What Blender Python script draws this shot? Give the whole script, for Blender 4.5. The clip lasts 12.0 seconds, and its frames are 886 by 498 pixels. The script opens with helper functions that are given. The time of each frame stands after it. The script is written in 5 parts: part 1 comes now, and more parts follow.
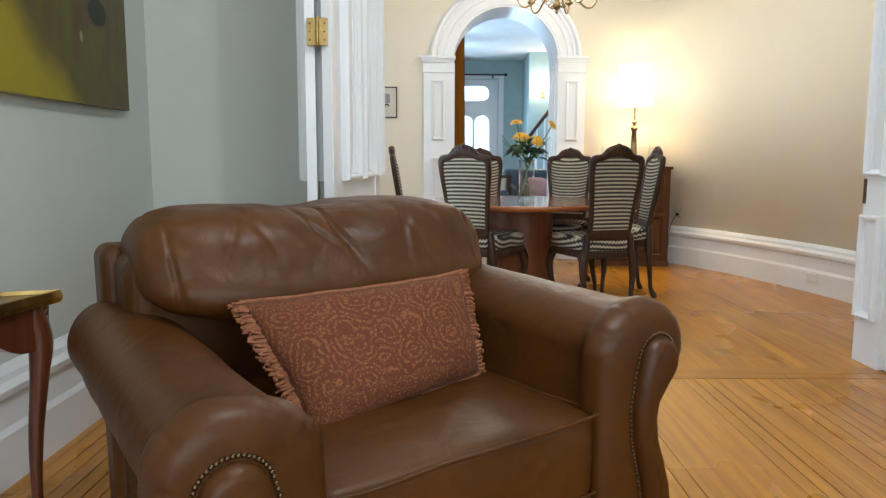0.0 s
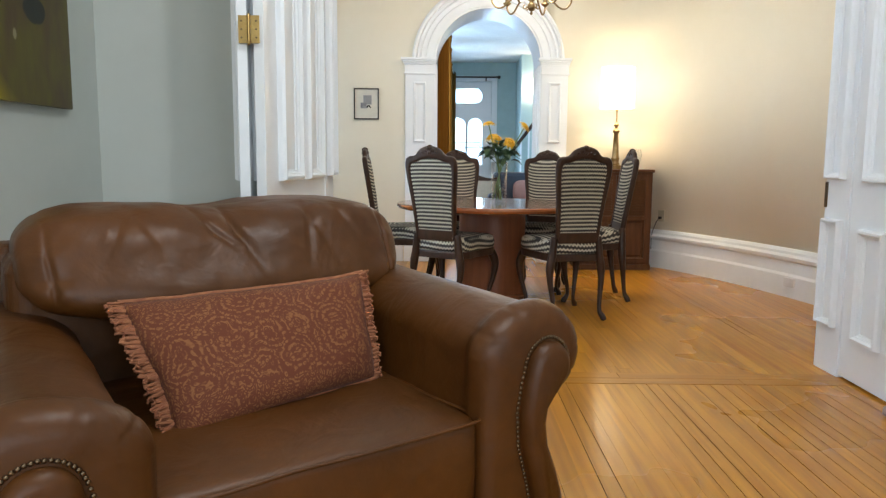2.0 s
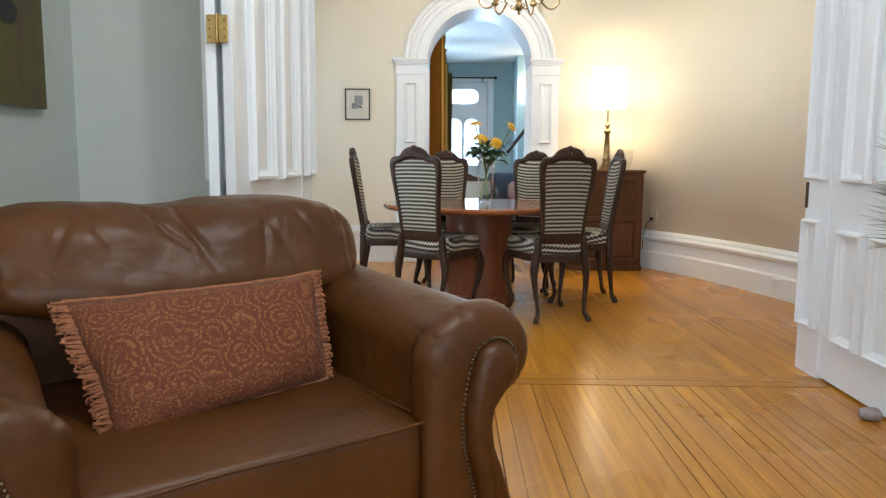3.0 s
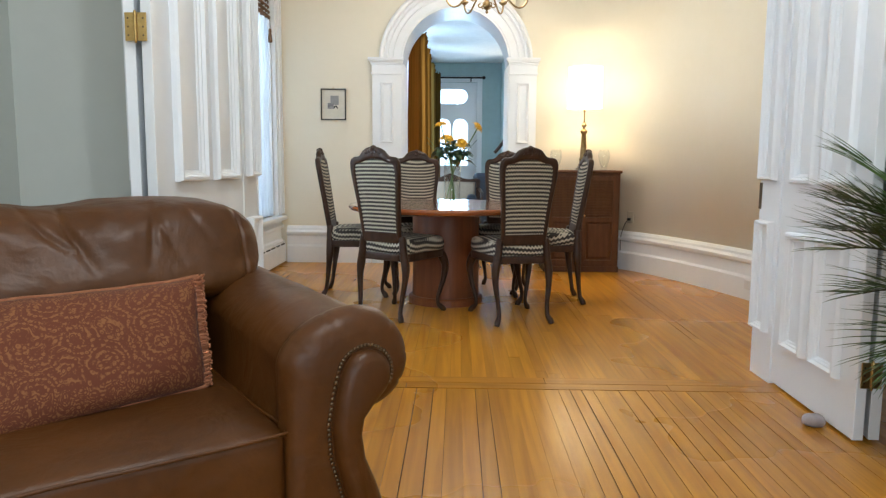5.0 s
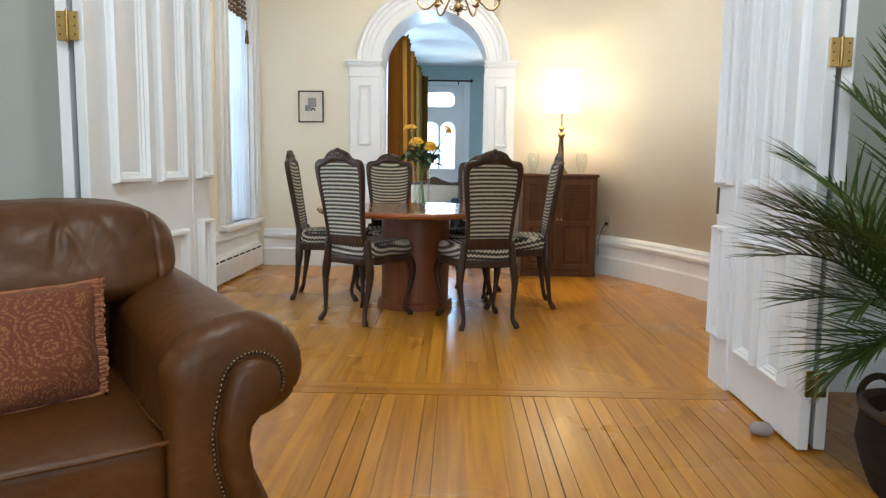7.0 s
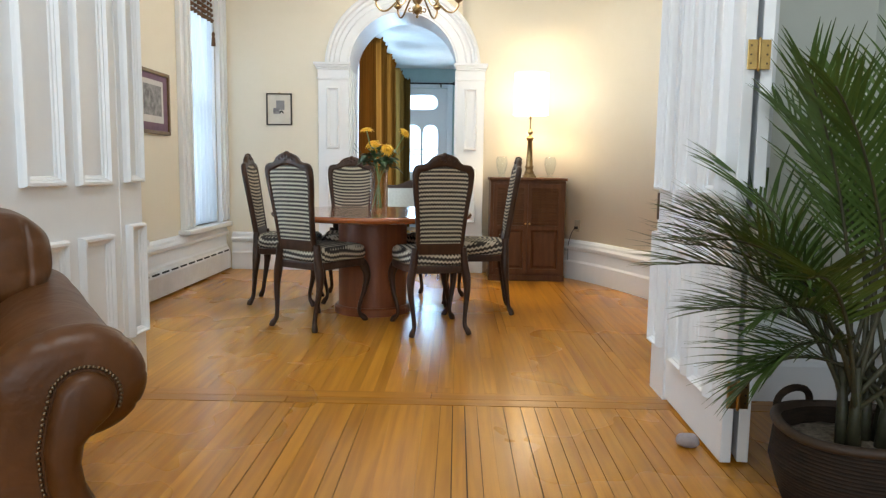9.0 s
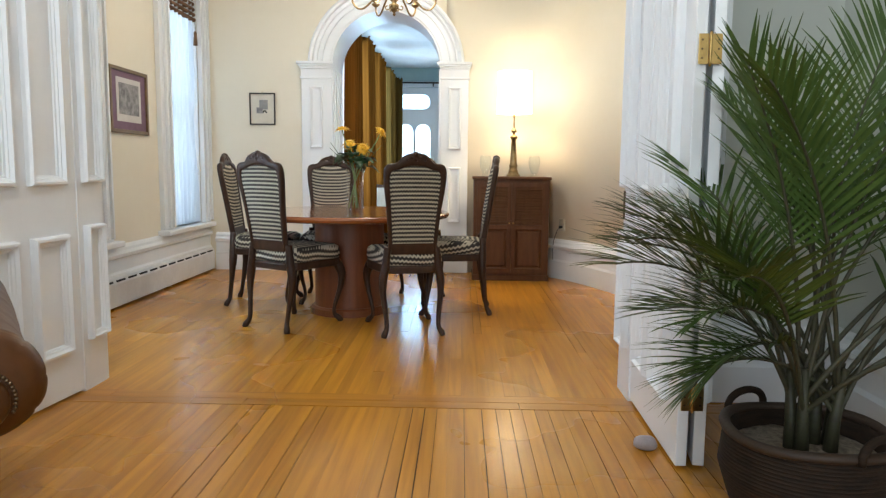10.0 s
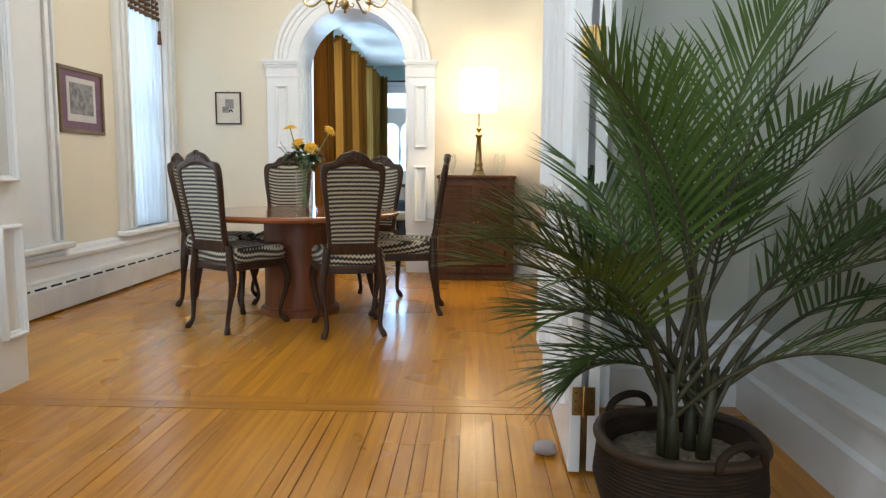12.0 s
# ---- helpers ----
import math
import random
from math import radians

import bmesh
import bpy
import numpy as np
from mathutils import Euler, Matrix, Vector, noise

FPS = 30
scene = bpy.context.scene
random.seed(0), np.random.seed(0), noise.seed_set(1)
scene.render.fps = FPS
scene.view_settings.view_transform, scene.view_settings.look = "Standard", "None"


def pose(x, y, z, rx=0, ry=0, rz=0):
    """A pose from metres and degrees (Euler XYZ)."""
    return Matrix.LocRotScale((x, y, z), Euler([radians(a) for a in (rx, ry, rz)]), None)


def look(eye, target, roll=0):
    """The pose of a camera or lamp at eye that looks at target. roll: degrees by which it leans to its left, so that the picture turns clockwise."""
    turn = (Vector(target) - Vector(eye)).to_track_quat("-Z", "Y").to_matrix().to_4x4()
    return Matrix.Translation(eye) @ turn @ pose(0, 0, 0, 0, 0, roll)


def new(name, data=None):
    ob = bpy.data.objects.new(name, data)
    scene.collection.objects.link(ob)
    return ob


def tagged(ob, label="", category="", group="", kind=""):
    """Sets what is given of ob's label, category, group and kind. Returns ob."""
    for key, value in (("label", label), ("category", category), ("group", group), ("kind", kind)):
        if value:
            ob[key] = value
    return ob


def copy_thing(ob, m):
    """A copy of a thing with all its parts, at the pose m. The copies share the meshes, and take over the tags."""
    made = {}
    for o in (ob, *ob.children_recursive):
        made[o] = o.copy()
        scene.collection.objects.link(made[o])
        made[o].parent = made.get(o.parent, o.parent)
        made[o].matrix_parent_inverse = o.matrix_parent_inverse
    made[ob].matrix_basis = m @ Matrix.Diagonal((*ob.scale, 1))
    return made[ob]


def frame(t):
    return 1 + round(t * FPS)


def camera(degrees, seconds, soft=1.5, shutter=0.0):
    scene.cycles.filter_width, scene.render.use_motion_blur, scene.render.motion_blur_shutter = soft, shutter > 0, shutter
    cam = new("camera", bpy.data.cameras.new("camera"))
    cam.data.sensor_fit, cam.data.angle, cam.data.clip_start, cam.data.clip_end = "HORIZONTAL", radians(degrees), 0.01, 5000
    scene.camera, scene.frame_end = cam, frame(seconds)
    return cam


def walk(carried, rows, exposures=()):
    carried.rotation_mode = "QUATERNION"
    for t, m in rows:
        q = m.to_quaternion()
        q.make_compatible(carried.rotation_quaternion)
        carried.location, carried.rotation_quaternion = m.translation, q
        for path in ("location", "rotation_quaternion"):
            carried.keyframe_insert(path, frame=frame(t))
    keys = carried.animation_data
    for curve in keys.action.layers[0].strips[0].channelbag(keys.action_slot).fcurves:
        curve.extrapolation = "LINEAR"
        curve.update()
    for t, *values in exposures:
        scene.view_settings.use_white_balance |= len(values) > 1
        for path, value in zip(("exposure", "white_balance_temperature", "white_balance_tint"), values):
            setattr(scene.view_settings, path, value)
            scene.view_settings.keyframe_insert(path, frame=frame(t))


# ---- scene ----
cam = camera(64.19, 12.0, soft=1.3)
ROWS = [
    (0, 0.4879, -0.1908, 1.0631, -0.124, -7.225, 0.172),
    (0.5, 0.5553, -0.1785, 1.0580, -0.014, -7.148, 0.292),
    (1, 0.6260, -0.1667, 1.0550, 0.177, -7.045, 0.327),
    (1.5, 0.6957, -0.1603, 1.0546, 0.372, -7.007, 0.369),
    (2, 0.7664, -0.1474, 1.0530, 0.491, -6.976, 0.441),
    (2.5, 0.8322, -0.1332, 1.0503, 0.624, -6.905, 0.469),
    (3, 0.8937, -0.1331, 1.0505, 0.758, -6.913, 0.473),
    (5, 1.1855, -0.0693, 1.0535, 1.137, -6.889, 0.417),
    (5.5, 1.2475, -0.0572, 1.0606, 1.151, -6.911, 0.476),
    (6, 1.3080, -0.0443, 1.0593, 1.114, -6.806, 0.540),
    (6.5, 1.3570, -0.0353, 1.0588, 1.102, -6.732, 0.608),
    (7, 1.4105, -0.0227, 1.0549, 1.067, -6.634, 0.729),
    (9, 1.7265, 0.0506, 1.0669, 1.068, -6.420, 0.812),
    (9.5, 1.8292, 0.0876, 1.0608, 1.290, -6.368, 0.707),
    (10, 1.9239, 0.1030, 1.0636, 1.393, -6.439, 0.598),
    (10.5, 2.0253, 0.1194, 1.0635, 1.549, -6.460, 0.576),
    (11, 2.1329, 0.1333, 1.0684, 1.777, -6.508, 0.512),
    (11.5, 2.2552, 0.1789, 1.0581, 2.069, -6.445, 0.403),
    (12, 2.3570, 0.1798, 1.0637, 2.207, -6.515, 0.353),
]
walk(cam, [(t, pose(x, y, z, 0, 0, yaw) @ pose(0, 0, 0, 90 + pitch) @ pose(0, 0, 0, 0, 0, roll))
           for t, x, y, z, yaw, pitch, roll in ROWS], exposures=[(0, 0.0), (12, 0.0)])

# ---- world and lamps ----
world = bpy.data.worlds.new("world")
scene.world = world
world.use_nodes = True
wn = world.node_tree
sky = wn.nodes.new("ShaderNodeTexSky")
sky.sky_type, sky.sun_disc = "NISHITA", False
sky.sun_elevation, sky.sun_rotation = radians(40), radians(200)
wn.links.new(sky.outputs[0], wn.nodes["Background"].inputs[0])
wn.nodes["Background"].inputs[1].default_value = 0.10


def area_lamp(name, m, sx, sy, power, colour):
    d = bpy.data.lights.new(name, "AREA")
    d.shape, d.size, d.size_y, d.energy, d.color = "RECTANGLE", sx, sy, power, colour
    ob = new(name, d)
    ob.matrix_world = m
    return ob


def bulb_lamp(name, place, power, colour, radius=0.04):
    d = bpy.data.lights.new(name, "POINT")
    d.energy, d.color, d.shadow_soft_size = power, colour, radius
    ob = new(name, d)
    ob.location = place
    return ob


DAY = (0.78, 0.90, 1.0)
WARM = (1.0, 0.74, 0.42)
# parlour windows behind the camera, dining-room windows, far-room windows and an added far-room fill
area_lamp("window_light_parlour", look((2.6, -2.85, 1.9), (0.9, 3.0, 0.9)), 1.2, 2.2, 42, DAY)
area_lamp("window_light_parlour", look((0.4, -2.85, 1.9), (2.0, 3.0, 0.9)), 1.2, 2.2, 50, DAY)
bulb_lamp("parlour_ceiling_light", (1.15, 0.9, 3.12), 76, (0.90, 0.96, 1.0), 0.07)
area_lamp("window_light_dining", look((-1.15, 6.72, 1.7), (2.0, 6.6, 1.2)), 0.9, 2.3, 22, DAY)
area_lamp("window_light_dining", look((-1.15, 4.2, 1.7), (2.0, 4.6, 1.2)), 0.8, 2.3, 135, DAY)
area_lamp("window_and_fill_light_hall", look((0.3, 9.9, 1.6), (2.0, 9.9, 1.4)), 3.2, 2.0, 165, (0.43, 0.69, 1.0))
area_lamp("window_and_fill_light_hall", look((1.07, 13.5, 1.7), (1.1, 9.0, 1.6)), 0.8, 1.6, 80, (0.43, 0.69, 1.0))

# added fill from the east, no window known there; brightens the hall
area_lamp("window_and_fill_light_hall", look((3.08, 9.75, 1.6), (1.2, 9.9, 1.7)), 1.4, 1.5, 36, (0.43, 0.69, 1.0))
bulb_lamp("sconce_light", (2.20, 11.85, 2.30), 14, (1.0, 0.85, 0.62), 0.05)
bulb_lamp("chandelier_light", (1.40, 5.62, 2.62), 56, (1.0, 0.95, 0.86), 0.22)

# ---- materials ----


def material(name, colour, rough=0.5, metal=0.0, second=None, scale=6.0, bump=0.0, bump_scale=80.0, coat=0.0, mix=0.5, stretch=(1, 1, 1), vary=0.0, sheen=0.0, crease=0.0):
    """A surface with variation at two scales, fine relief and, for repeats, a random shift of each piece."""
    m = bpy.data.materials.new(name)
    m.use_nodes = True
    n, l = m.node_tree.nodes, m.node_tree.links
    b = n["Principled BSDF"]
    b.inputs["Roughness"].default_value, b.inputs["Metallic"].default_value = rough, metal
    b.inputs["Coat Weight"].default_value = coat
    b.inputs["Coat Roughness"].default_value = 0.12
    b.inputs["Sheen Weight"].default_value = sheen
    co, mp = n.new("ShaderNodeTexCoord"), n.new("ShaderNodeMapping")
    mp.inputs["Scale"].default_value = stretch
    l.new(co.outputs["Object"], mp.inputs[0])
    n1, n2 = n.new("ShaderNodeTexNoise"), n.new("ShaderNodeTexNoise")
    n1.inputs["Scale"].default_value, n1.inputs["Detail"].default_value = scale, 5
    n2.inputs["Scale"].default_value, n2.inputs["Detail"].default_value = scale * 9, 3
    for q in (n1, n2):
        l.new(mp.outputs[0], q.inputs["Vector"])
    add = n.new("ShaderNodeMath")
    add.operation, add.inputs[1].default_value = "MULTIPLY_ADD", 0.35
    l.new(n2.outputs[0], add.inputs[0])
    l.new(n1.outputs[0], add.inputs[2])
    ramp = n.new("ShaderNodeMapRange")
    ramp.inputs[1].default_value, ramp.inputs[2].default_value = 0.45, 0.95
    ramp.inputs[4].default_value = mix * 2
    l.new(add.outputs[0], ramp.inputs[0])
    mx = n.new("ShaderNodeMix")
    mx.data_type = "RGBA"
    second = second or tuple(c * 0.82 for c in colour)
    mx.inputs[6].default_value, mx.inputs[7].default_value = (*colour, 1), (*second, 1)
    l.new(ramp.outputs[0], mx.inputs[0])
    out = mx.outputs[2]
    if vary:
        info, hsv, mr = n.new("ShaderNodeObjectInfo"), n.new("ShaderNodeHueSaturation"), n.new("ShaderNodeMapRange")
        mr.inputs[3].default_value, mr.inputs[4].default_value = 1 - vary, 1 + vary
        l.new(info.outputs["Random"], mr.inputs[0])
        l.new(mr.outputs[0], hsv.inputs["Value"])
        l.new(out, hsv.inputs["Color"])
        out = hsv.outputs[0]
    l.new(out, b.inputs["Base Color"])
    if bump:
        n3, bp = n.new("ShaderNodeTexNoise"), n.new("ShaderNodeBump")
        n3.inputs["Scale"].default_value, n3.inputs["Detail"].default_value = bump_scale, 4
        bp.inputs["Strength"].default_value, bp.inputs["Distance"].default_value = bump, 0.004
        l.new(mp.outputs[0], n3.inputs["Vector"])
        l.new(n3.outputs[0], bp.inputs["Height"])
        l.new(bp.outputs[0], b.inputs["Normal"])
        if crease:
            n4, b2 = n.new("ShaderNodeTexNoise"), n.new("ShaderNodeBump")
            n4.inputs["Scale"].default_value, n4.inputs["Detail"].default_value, n4.inputs["Distortion"].default_value = 7, 3, 0.8
            b2.inputs["Strength"].default_value, b2.inputs["Distance"].default_value = crease, 0.02
            l.new(co.outputs["Object"], n4.inputs["Vector"])
            l.new(n4.outputs[0], b2.inputs["Height"])
            l.new(b2.outputs[0], bp.inputs["Normal"])
    return m


def thin_glass(name, tint=(0.97, 0.985, 0.98)):
    """Clear thin glass: light goes straight through, with a mirror's gloss at a slant."""
    m = bpy.data.materials.new(name)
    m.use_nodes = True
    n, l = m.node_tree.nodes, m.node_tree.links
    n.remove(n["Principled BSDF"])
    lw, fr, t, g, mx = (n.new("ShaderNode" + k) for k in ("LayerWeight", "MapRange", "BsdfTransparent", "BsdfGlossy", "MixShader"))
    lw.inputs[0].default_value = 0.3
    fr.inputs[1].default_value, fr.inputs[3].default_value, fr.inputs[4].default_value = 0.15, 0.03, 0.42
    l.new(lw.outputs["Facing"], fr.inputs[0])
    t.inputs[0].default_value = (*tint, 1)
    g.inputs["Roughness"].default_value = 0.02
    l.new(fr.outputs[0], mx.inputs[0])
    l.new(t.outputs[0], mx.inputs[1])
    l.new(g.outputs[0], mx.inputs[2])
    l.new(mx.outputs[0], n["Material Output"].inputs[0])
    return m


def glow_material(name, colour, strength):
    m = bpy.data.materials.new(name)
    m.use_nodes = True
    b = m.node_tree.nodes["Principled BSDF"]
    b.inputs["Base Color"].default_value = (*colour, 1)
    b.inputs["Emission Color"].default_value, b.inputs["Emission Strength"].default_value = (*colour, 1), strength
    return m


def thin_cloth(name, colour, see=0.25, pass_on=0.6, streak=0.1):
    """Cloth that lets light through, streaked along its fall; streak puts fold sheen into the colour."""
    m = bpy.data.materials.new(name)
    m.use_nodes = True
    n, l = m.node_tree.nodes, m.node_tree.links
    n.remove(n["Principled BSDF"])
    d, t, a, m1, m2 = (n.new("ShaderNode" + k) for k in ("BsdfDiffuse", "BsdfTranslucent", "BsdfTransparent", "MixShader", "MixShader"))
    nt, co, mp = n.new("ShaderNodeTexNoise"), n.new("ShaderNodeTexCoord"), n.new("ShaderNodeMapping")
    mp.inputs["Scale"].default_value = (30, 30, 2)
    l.new(co.outputs["Object"], mp.inputs[0])
    l.new(mp.outputs[0], nt.inputs["Vector"])
    mr = n.new("ShaderNodeMapRange")
    mr.inputs[3].default_value, mr.inputs[4].default_value = see * 0.4, see * 1.8
    l.new(nt.outputs[0], mr.inputs[0])
    streak_noise, m3, mix = n.new("ShaderNodeTexNoise"), n.new("ShaderNodeMapping"), n.new("ShaderNodeMix")
    mix.data_type, streak_noise.inputs["Scale"].default_value = "RGBA", 1.0
    m3.inputs["Scale"].default_value = (46, 46, 0.8)
    l.new(co.outputs["Object"], m3.inputs[0])
    l.new(m3.outputs[0], streak_noise.inputs["Vector"])
    l.new(streak_noise.outputs[0], mix.inputs[0])
    mix.inputs[6].default_value, mix.inputs[7].default_value = (*(c * (1 - streak) for c in colour), 1), (*(min(1.0, c * (1 + streak)) for c in colour), 1)
    l.new(mix.outputs[2], d.inputs[0])
    l.new(mix.outputs[2], t.inputs[0])
    m1.inputs[0].default_value = pass_on
    l.new(d.outputs[0], m1.inputs[1])
    l.new(t.outputs[0], m1.inputs[2])
    l.new(mr.outputs[0], m2.inputs[0])
    l.new(m1.outputs[0], m2.inputs[1])
    l.new(a.outputs[0], m2.inputs[2])
    l.new(m2.outputs[0], n["Material Output"].inputs[0])
    return m


GREEN_WALL = material("pale_green_paint", (0.60, 0.63, 0.59), 0.6, second=(0.56, 0.59, 0.55), scale=1.5, bump=0.06, bump_scale=160)
CREAM_WALL = material("cream_paint", (0.80, 0.745, 0.615), 0.6, second=(0.77, 0.71, 0.575), scale=1.5, bump=0.06, bump_scale=160)
TEAL_WALL = material("blue_green_paint", (0.42, 0.56, 0.56), 0.6, scale=1.5, bump=0.05)
TRIM = material("white_gloss_paint", (0.82, 0.845, 0.87), 0.32, second=(0.77, 0.80, 0.83), scale=3, bump=0.08, bump_scale=40)
CEILING = material("ceiling_paint", (0.82, 0.82, 0.80), 0.7, scale=2, bump=0.05)


def board_material(name, light, dark, across):
    """Varnished strip boards: grain along the board, each board shifted and toned at random."""
    m = bpy.data.materials.new(name)
    m.use_nodes = True
    n, l = m.node_tree.nodes, m.node_tree.links
    b = n["Principled BSDF"]
    b.inputs["Coat Weight"].default_value, b.inputs["Coat Roughness"].default_value = 0.20, 0.15
    b.inputs["Specular IOR Level"].default_value = 0.3
    geo, info, mp = n.new("ShaderNodeNewGeometry"), n.new("ShaderNodeObjectInfo"), n.new("ShaderNodeMapping")
    mp.inputs["Scale"].default_value = (0.9, 22, 1) if across else (22, 0.9, 1)
    add = n.new("ShaderNodeVectorMath")
    add.operation = "MULTIPLY_ADD"
    add.inputs[1].default_value = (7, 13, 5)
    l.new(info.outputs["Random"], add.inputs[0])
    l.new(geo.outputs["Position"], add.inputs[2])
    l.new(add.outputs[0], mp.inputs[0])
    g1, g2 = n.new("ShaderNodeTexNoise"), n.new("ShaderNodeTexNoise")
    g1.inputs["Scale"].default_value, g1.inputs["Detail"].default_value, g1.inputs["Distortion"].default_value = 1.3, 6, 0.5
    g2.inputs["Scale"].default_value, g2.inputs["Detail"].default_value = 0.9, 3
    l.new(mp.outputs[0], g1.inputs["Vector"])
    l.new(geo.outputs["Position"], g2.inputs["Vector"])
    mr = n.new("ShaderNodeMapRange")
    mr.inputs[1].default_value, mr.inputs[2].default_value = 0.34, 0.72
    l.new(g1.outputs[0], mr.inputs[0])
    mx = n.new("ShaderNodeMix")
    mx.data_type = "RGBA"
    mx.inputs[6].default_value, mx.inputs[7].default_value = (*light, 1), (*dark, 1)
    l.new(mr.outputs[0], mx.inputs[0])
    hsv = n.new("ShaderNodeHueSaturation")
    tone = n.new("ShaderNodeMapRange")
    tone.inputs[3].default_value, tone.inputs[4].default_value = 0.90, 1.09
    l.new(info.outputs["Random"], tone.inputs[0])
    wear = n.new("ShaderNodeMath")
    wear.operation, wear.inputs[1].default_value = "MULTIPLY_ADD", 0.22
    l.new(g2.outputs[0], wear.inputs[0])
    sub = n.new("ShaderNodeMath")
    sub.operation, sub.inputs[1].default_value = "SUBTRACT", 0.11
    l.new(tone.outputs[0], sub.inputs[0])
    l.new(sub.outputs[0], wear.inputs[2])
    l.new(wear.outputs[0], hsv.inputs["Value"])
    l.new(mx.outputs[2], hsv.inputs["Color"])
    l.new(hsv.outputs[0], b.inputs["Base Color"])
    rr = n.new("ShaderNodeMapRange")
    rr.inputs[3].default_value, rr.inputs[4].default_value = 0.20, 0.36
    l.new(g2.outputs[0], rr.inputs[0])
    l.new(rr.outputs[0], b.inputs["Roughness"])
    bp = n.new("ShaderNodeBump")
    bp.inputs["Strength"].default_value, bp.inputs["Distance"].default_value = 0.12, 0.002
    l.new(g1.outputs[0], bp.inputs["Height"])
    l.new(bp.outputs[0], b.inputs["Normal"])
    return m


FLOOR_WOOD = board_material("honey_floor_wood", (0.57, 0.250, 0.023), (0.38, 0.143, 0.012), False)
FLOOR_CROSS = board_material("honey_floor_wood_across", (0.50, 0.214, 0.021), (0.345, 0.129, 0.011), True)
FLOOR_GAP = material("floor_gap", (0.055, 0.022, 0.008), 0.7)
LEATHER = material("brown_leather", (0.098, 0.0325, 0.0050), 0.43, second=(0.055, 0.018, 0.0028), scale=3.5, bump=0.1, bump_scale=140, mix=0.5, crease=0.35)
LEATHER.node_tree.nodes["Principled BSDF"].inputs["Specular IOR Level"].default_value = 0.32
DARK_BRASS = material("dark_bronze_brass", (0.36, 0.26, 0.13), 0.30, 1.0, second=(0.16, 0.10, 0.04), scale=20)
BRASS = material("aged_brass", (0.62, 0.42, 0.16), 0.28, 1.0, second=(0.40, 0.26, 0.10), scale=20)
NAIL = material("dark_nail_brass", (0.16, 0.11, 0.065), 0.4, 1.0, scale=20)
DARK_WOOD = material("dark_carved_wood", (0.052, 0.023, 0.012), 0.40, second=(0.024, 0.011, 0.006), scale=9, stretch=(3, 3, 1), bump=0.08, bump_scale=60, coat=0.06)
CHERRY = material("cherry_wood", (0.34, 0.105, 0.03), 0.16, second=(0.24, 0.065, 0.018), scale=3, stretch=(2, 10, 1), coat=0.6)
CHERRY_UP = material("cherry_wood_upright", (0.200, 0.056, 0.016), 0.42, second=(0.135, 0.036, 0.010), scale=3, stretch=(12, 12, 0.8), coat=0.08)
CABINET_WOOD = material("brown_cabinet_wood", (0.125, 0.050, 0.019), 0.45, second=(0.075, 0.028, 0.010), scale=4, stretch=(8, 8, 1), coat=0.0)
GLASS = thin_glass("clear_glass")
LEAF = material("palm_leaf", (0.070, 0.118, 0.025), 0.44, second=(0.036, 0.072, 0.014), scale=8)
STEM = material("palm_stem", (0.040, 0.043, 0.017), 0.55, second=(0.028, 0.022, 0.012), scale=12, stretch=(1, 1, 6))
for dull, level in ((DARK_WOOD, 0.25), (CABINET_WOOD, 0.25), (LEAF, 0.3)):
    dull.node_tree.nodes["Principled BSDF"].inputs["Specular IOR Level"].default_value = level


# ---- building helpers ----


def finish(bm, mat, name, smooth=False):
    bmesh.ops.recalc_face_normals(bm, faces=bm.faces)
    me = bpy.data.meshes.new(name)
    bm.to_mesh(me)
    bm.free()
    if mat:
        me.materials.append(mat)
    if smooth:
        me.polygons.foreach_set("use_smooth", [True] * len(me.polygons))
    return me


def part(name, bm, mat, parent, label="", smooth=False, m=None):
    """Links a bmesh as one mesh object under a thing or under a part."""
    ob = new(name, finish(bm, mat, name, smooth))
    ob.parent = parent
    if m is not None:
        ob.matrix_local = m
    return tagged(ob, label)


def solid(name, bm, mat, label="", category="", kind="", group="", smooth=False, m=None):
    """A thing, or a piece of the setting, that is one mesh."""
    ob = new(name, finish(bm, mat, name, smooth))
    if m is not None:
        ob.matrix_world = m
    return tagged(ob, label, category, group, kind)


def thing(name, m, label, category, group="", kind=""):
    ob = new(name)
    ob.empty_display_size = 0.1
    ob.matrix_world = m
    return tagged(ob, label, category, group, kind)


def box(bm, x0, y0, z0, x1, y1, z1, bevel=0.0, segments=2):
    vs = [bm.verts.new((x, y, z)) for x in (x0, x1) for y in (y0, y1) for z in (z0, z1)]
    fs = [bm.faces.new([vs[i] for i in q]) for q in ((0, 1, 3, 2), (4, 6, 7, 5), (0, 4, 5, 1), (2, 3, 7, 6), (0, 2, 6, 4), (1, 5, 7, 3))]
    if bevel:
        bmesh.ops.bevel(bm, geom=list({e for f in fs for e in f.edges}), offset=bevel, segments=segments, affect="EDGES", profile=0.5)
    return bm


def boxes(*specs, bevel=0.0):
    bm = bmesh.new()
    for s in specs:
        b = bmesh.new()
        box(b, *s, bevel=bevel)
        join(bm, b)
    return bm


def join(bm, other, m=None):
    """Copies the faces of another bmesh into bm."""
    m = m or Matrix()
    vs = [bm.verts.new(m @ v.co) for v in other.verts]
    other.verts.index_update()
    for f in other.faces:
        bm.faces.new([vs[v.index] for v in f.verts])
    other.free()
    return bm


def rings(bm, loops, closed=True, caps=True):
    """Skins a row of point loops."""
    vv = [[bm.verts.new(p) for p in lp] for lp in loops]
    n = len(vv[0])
    for a, b in zip(vv, vv[1:]):
        for i in range(n if closed else n - 1):
            j = (i + 1) % n
            bm.faces.new((a[i], a[j], b[j], b[i]))
    if caps and closed:
        bm.faces.new(vv[0][::-1])
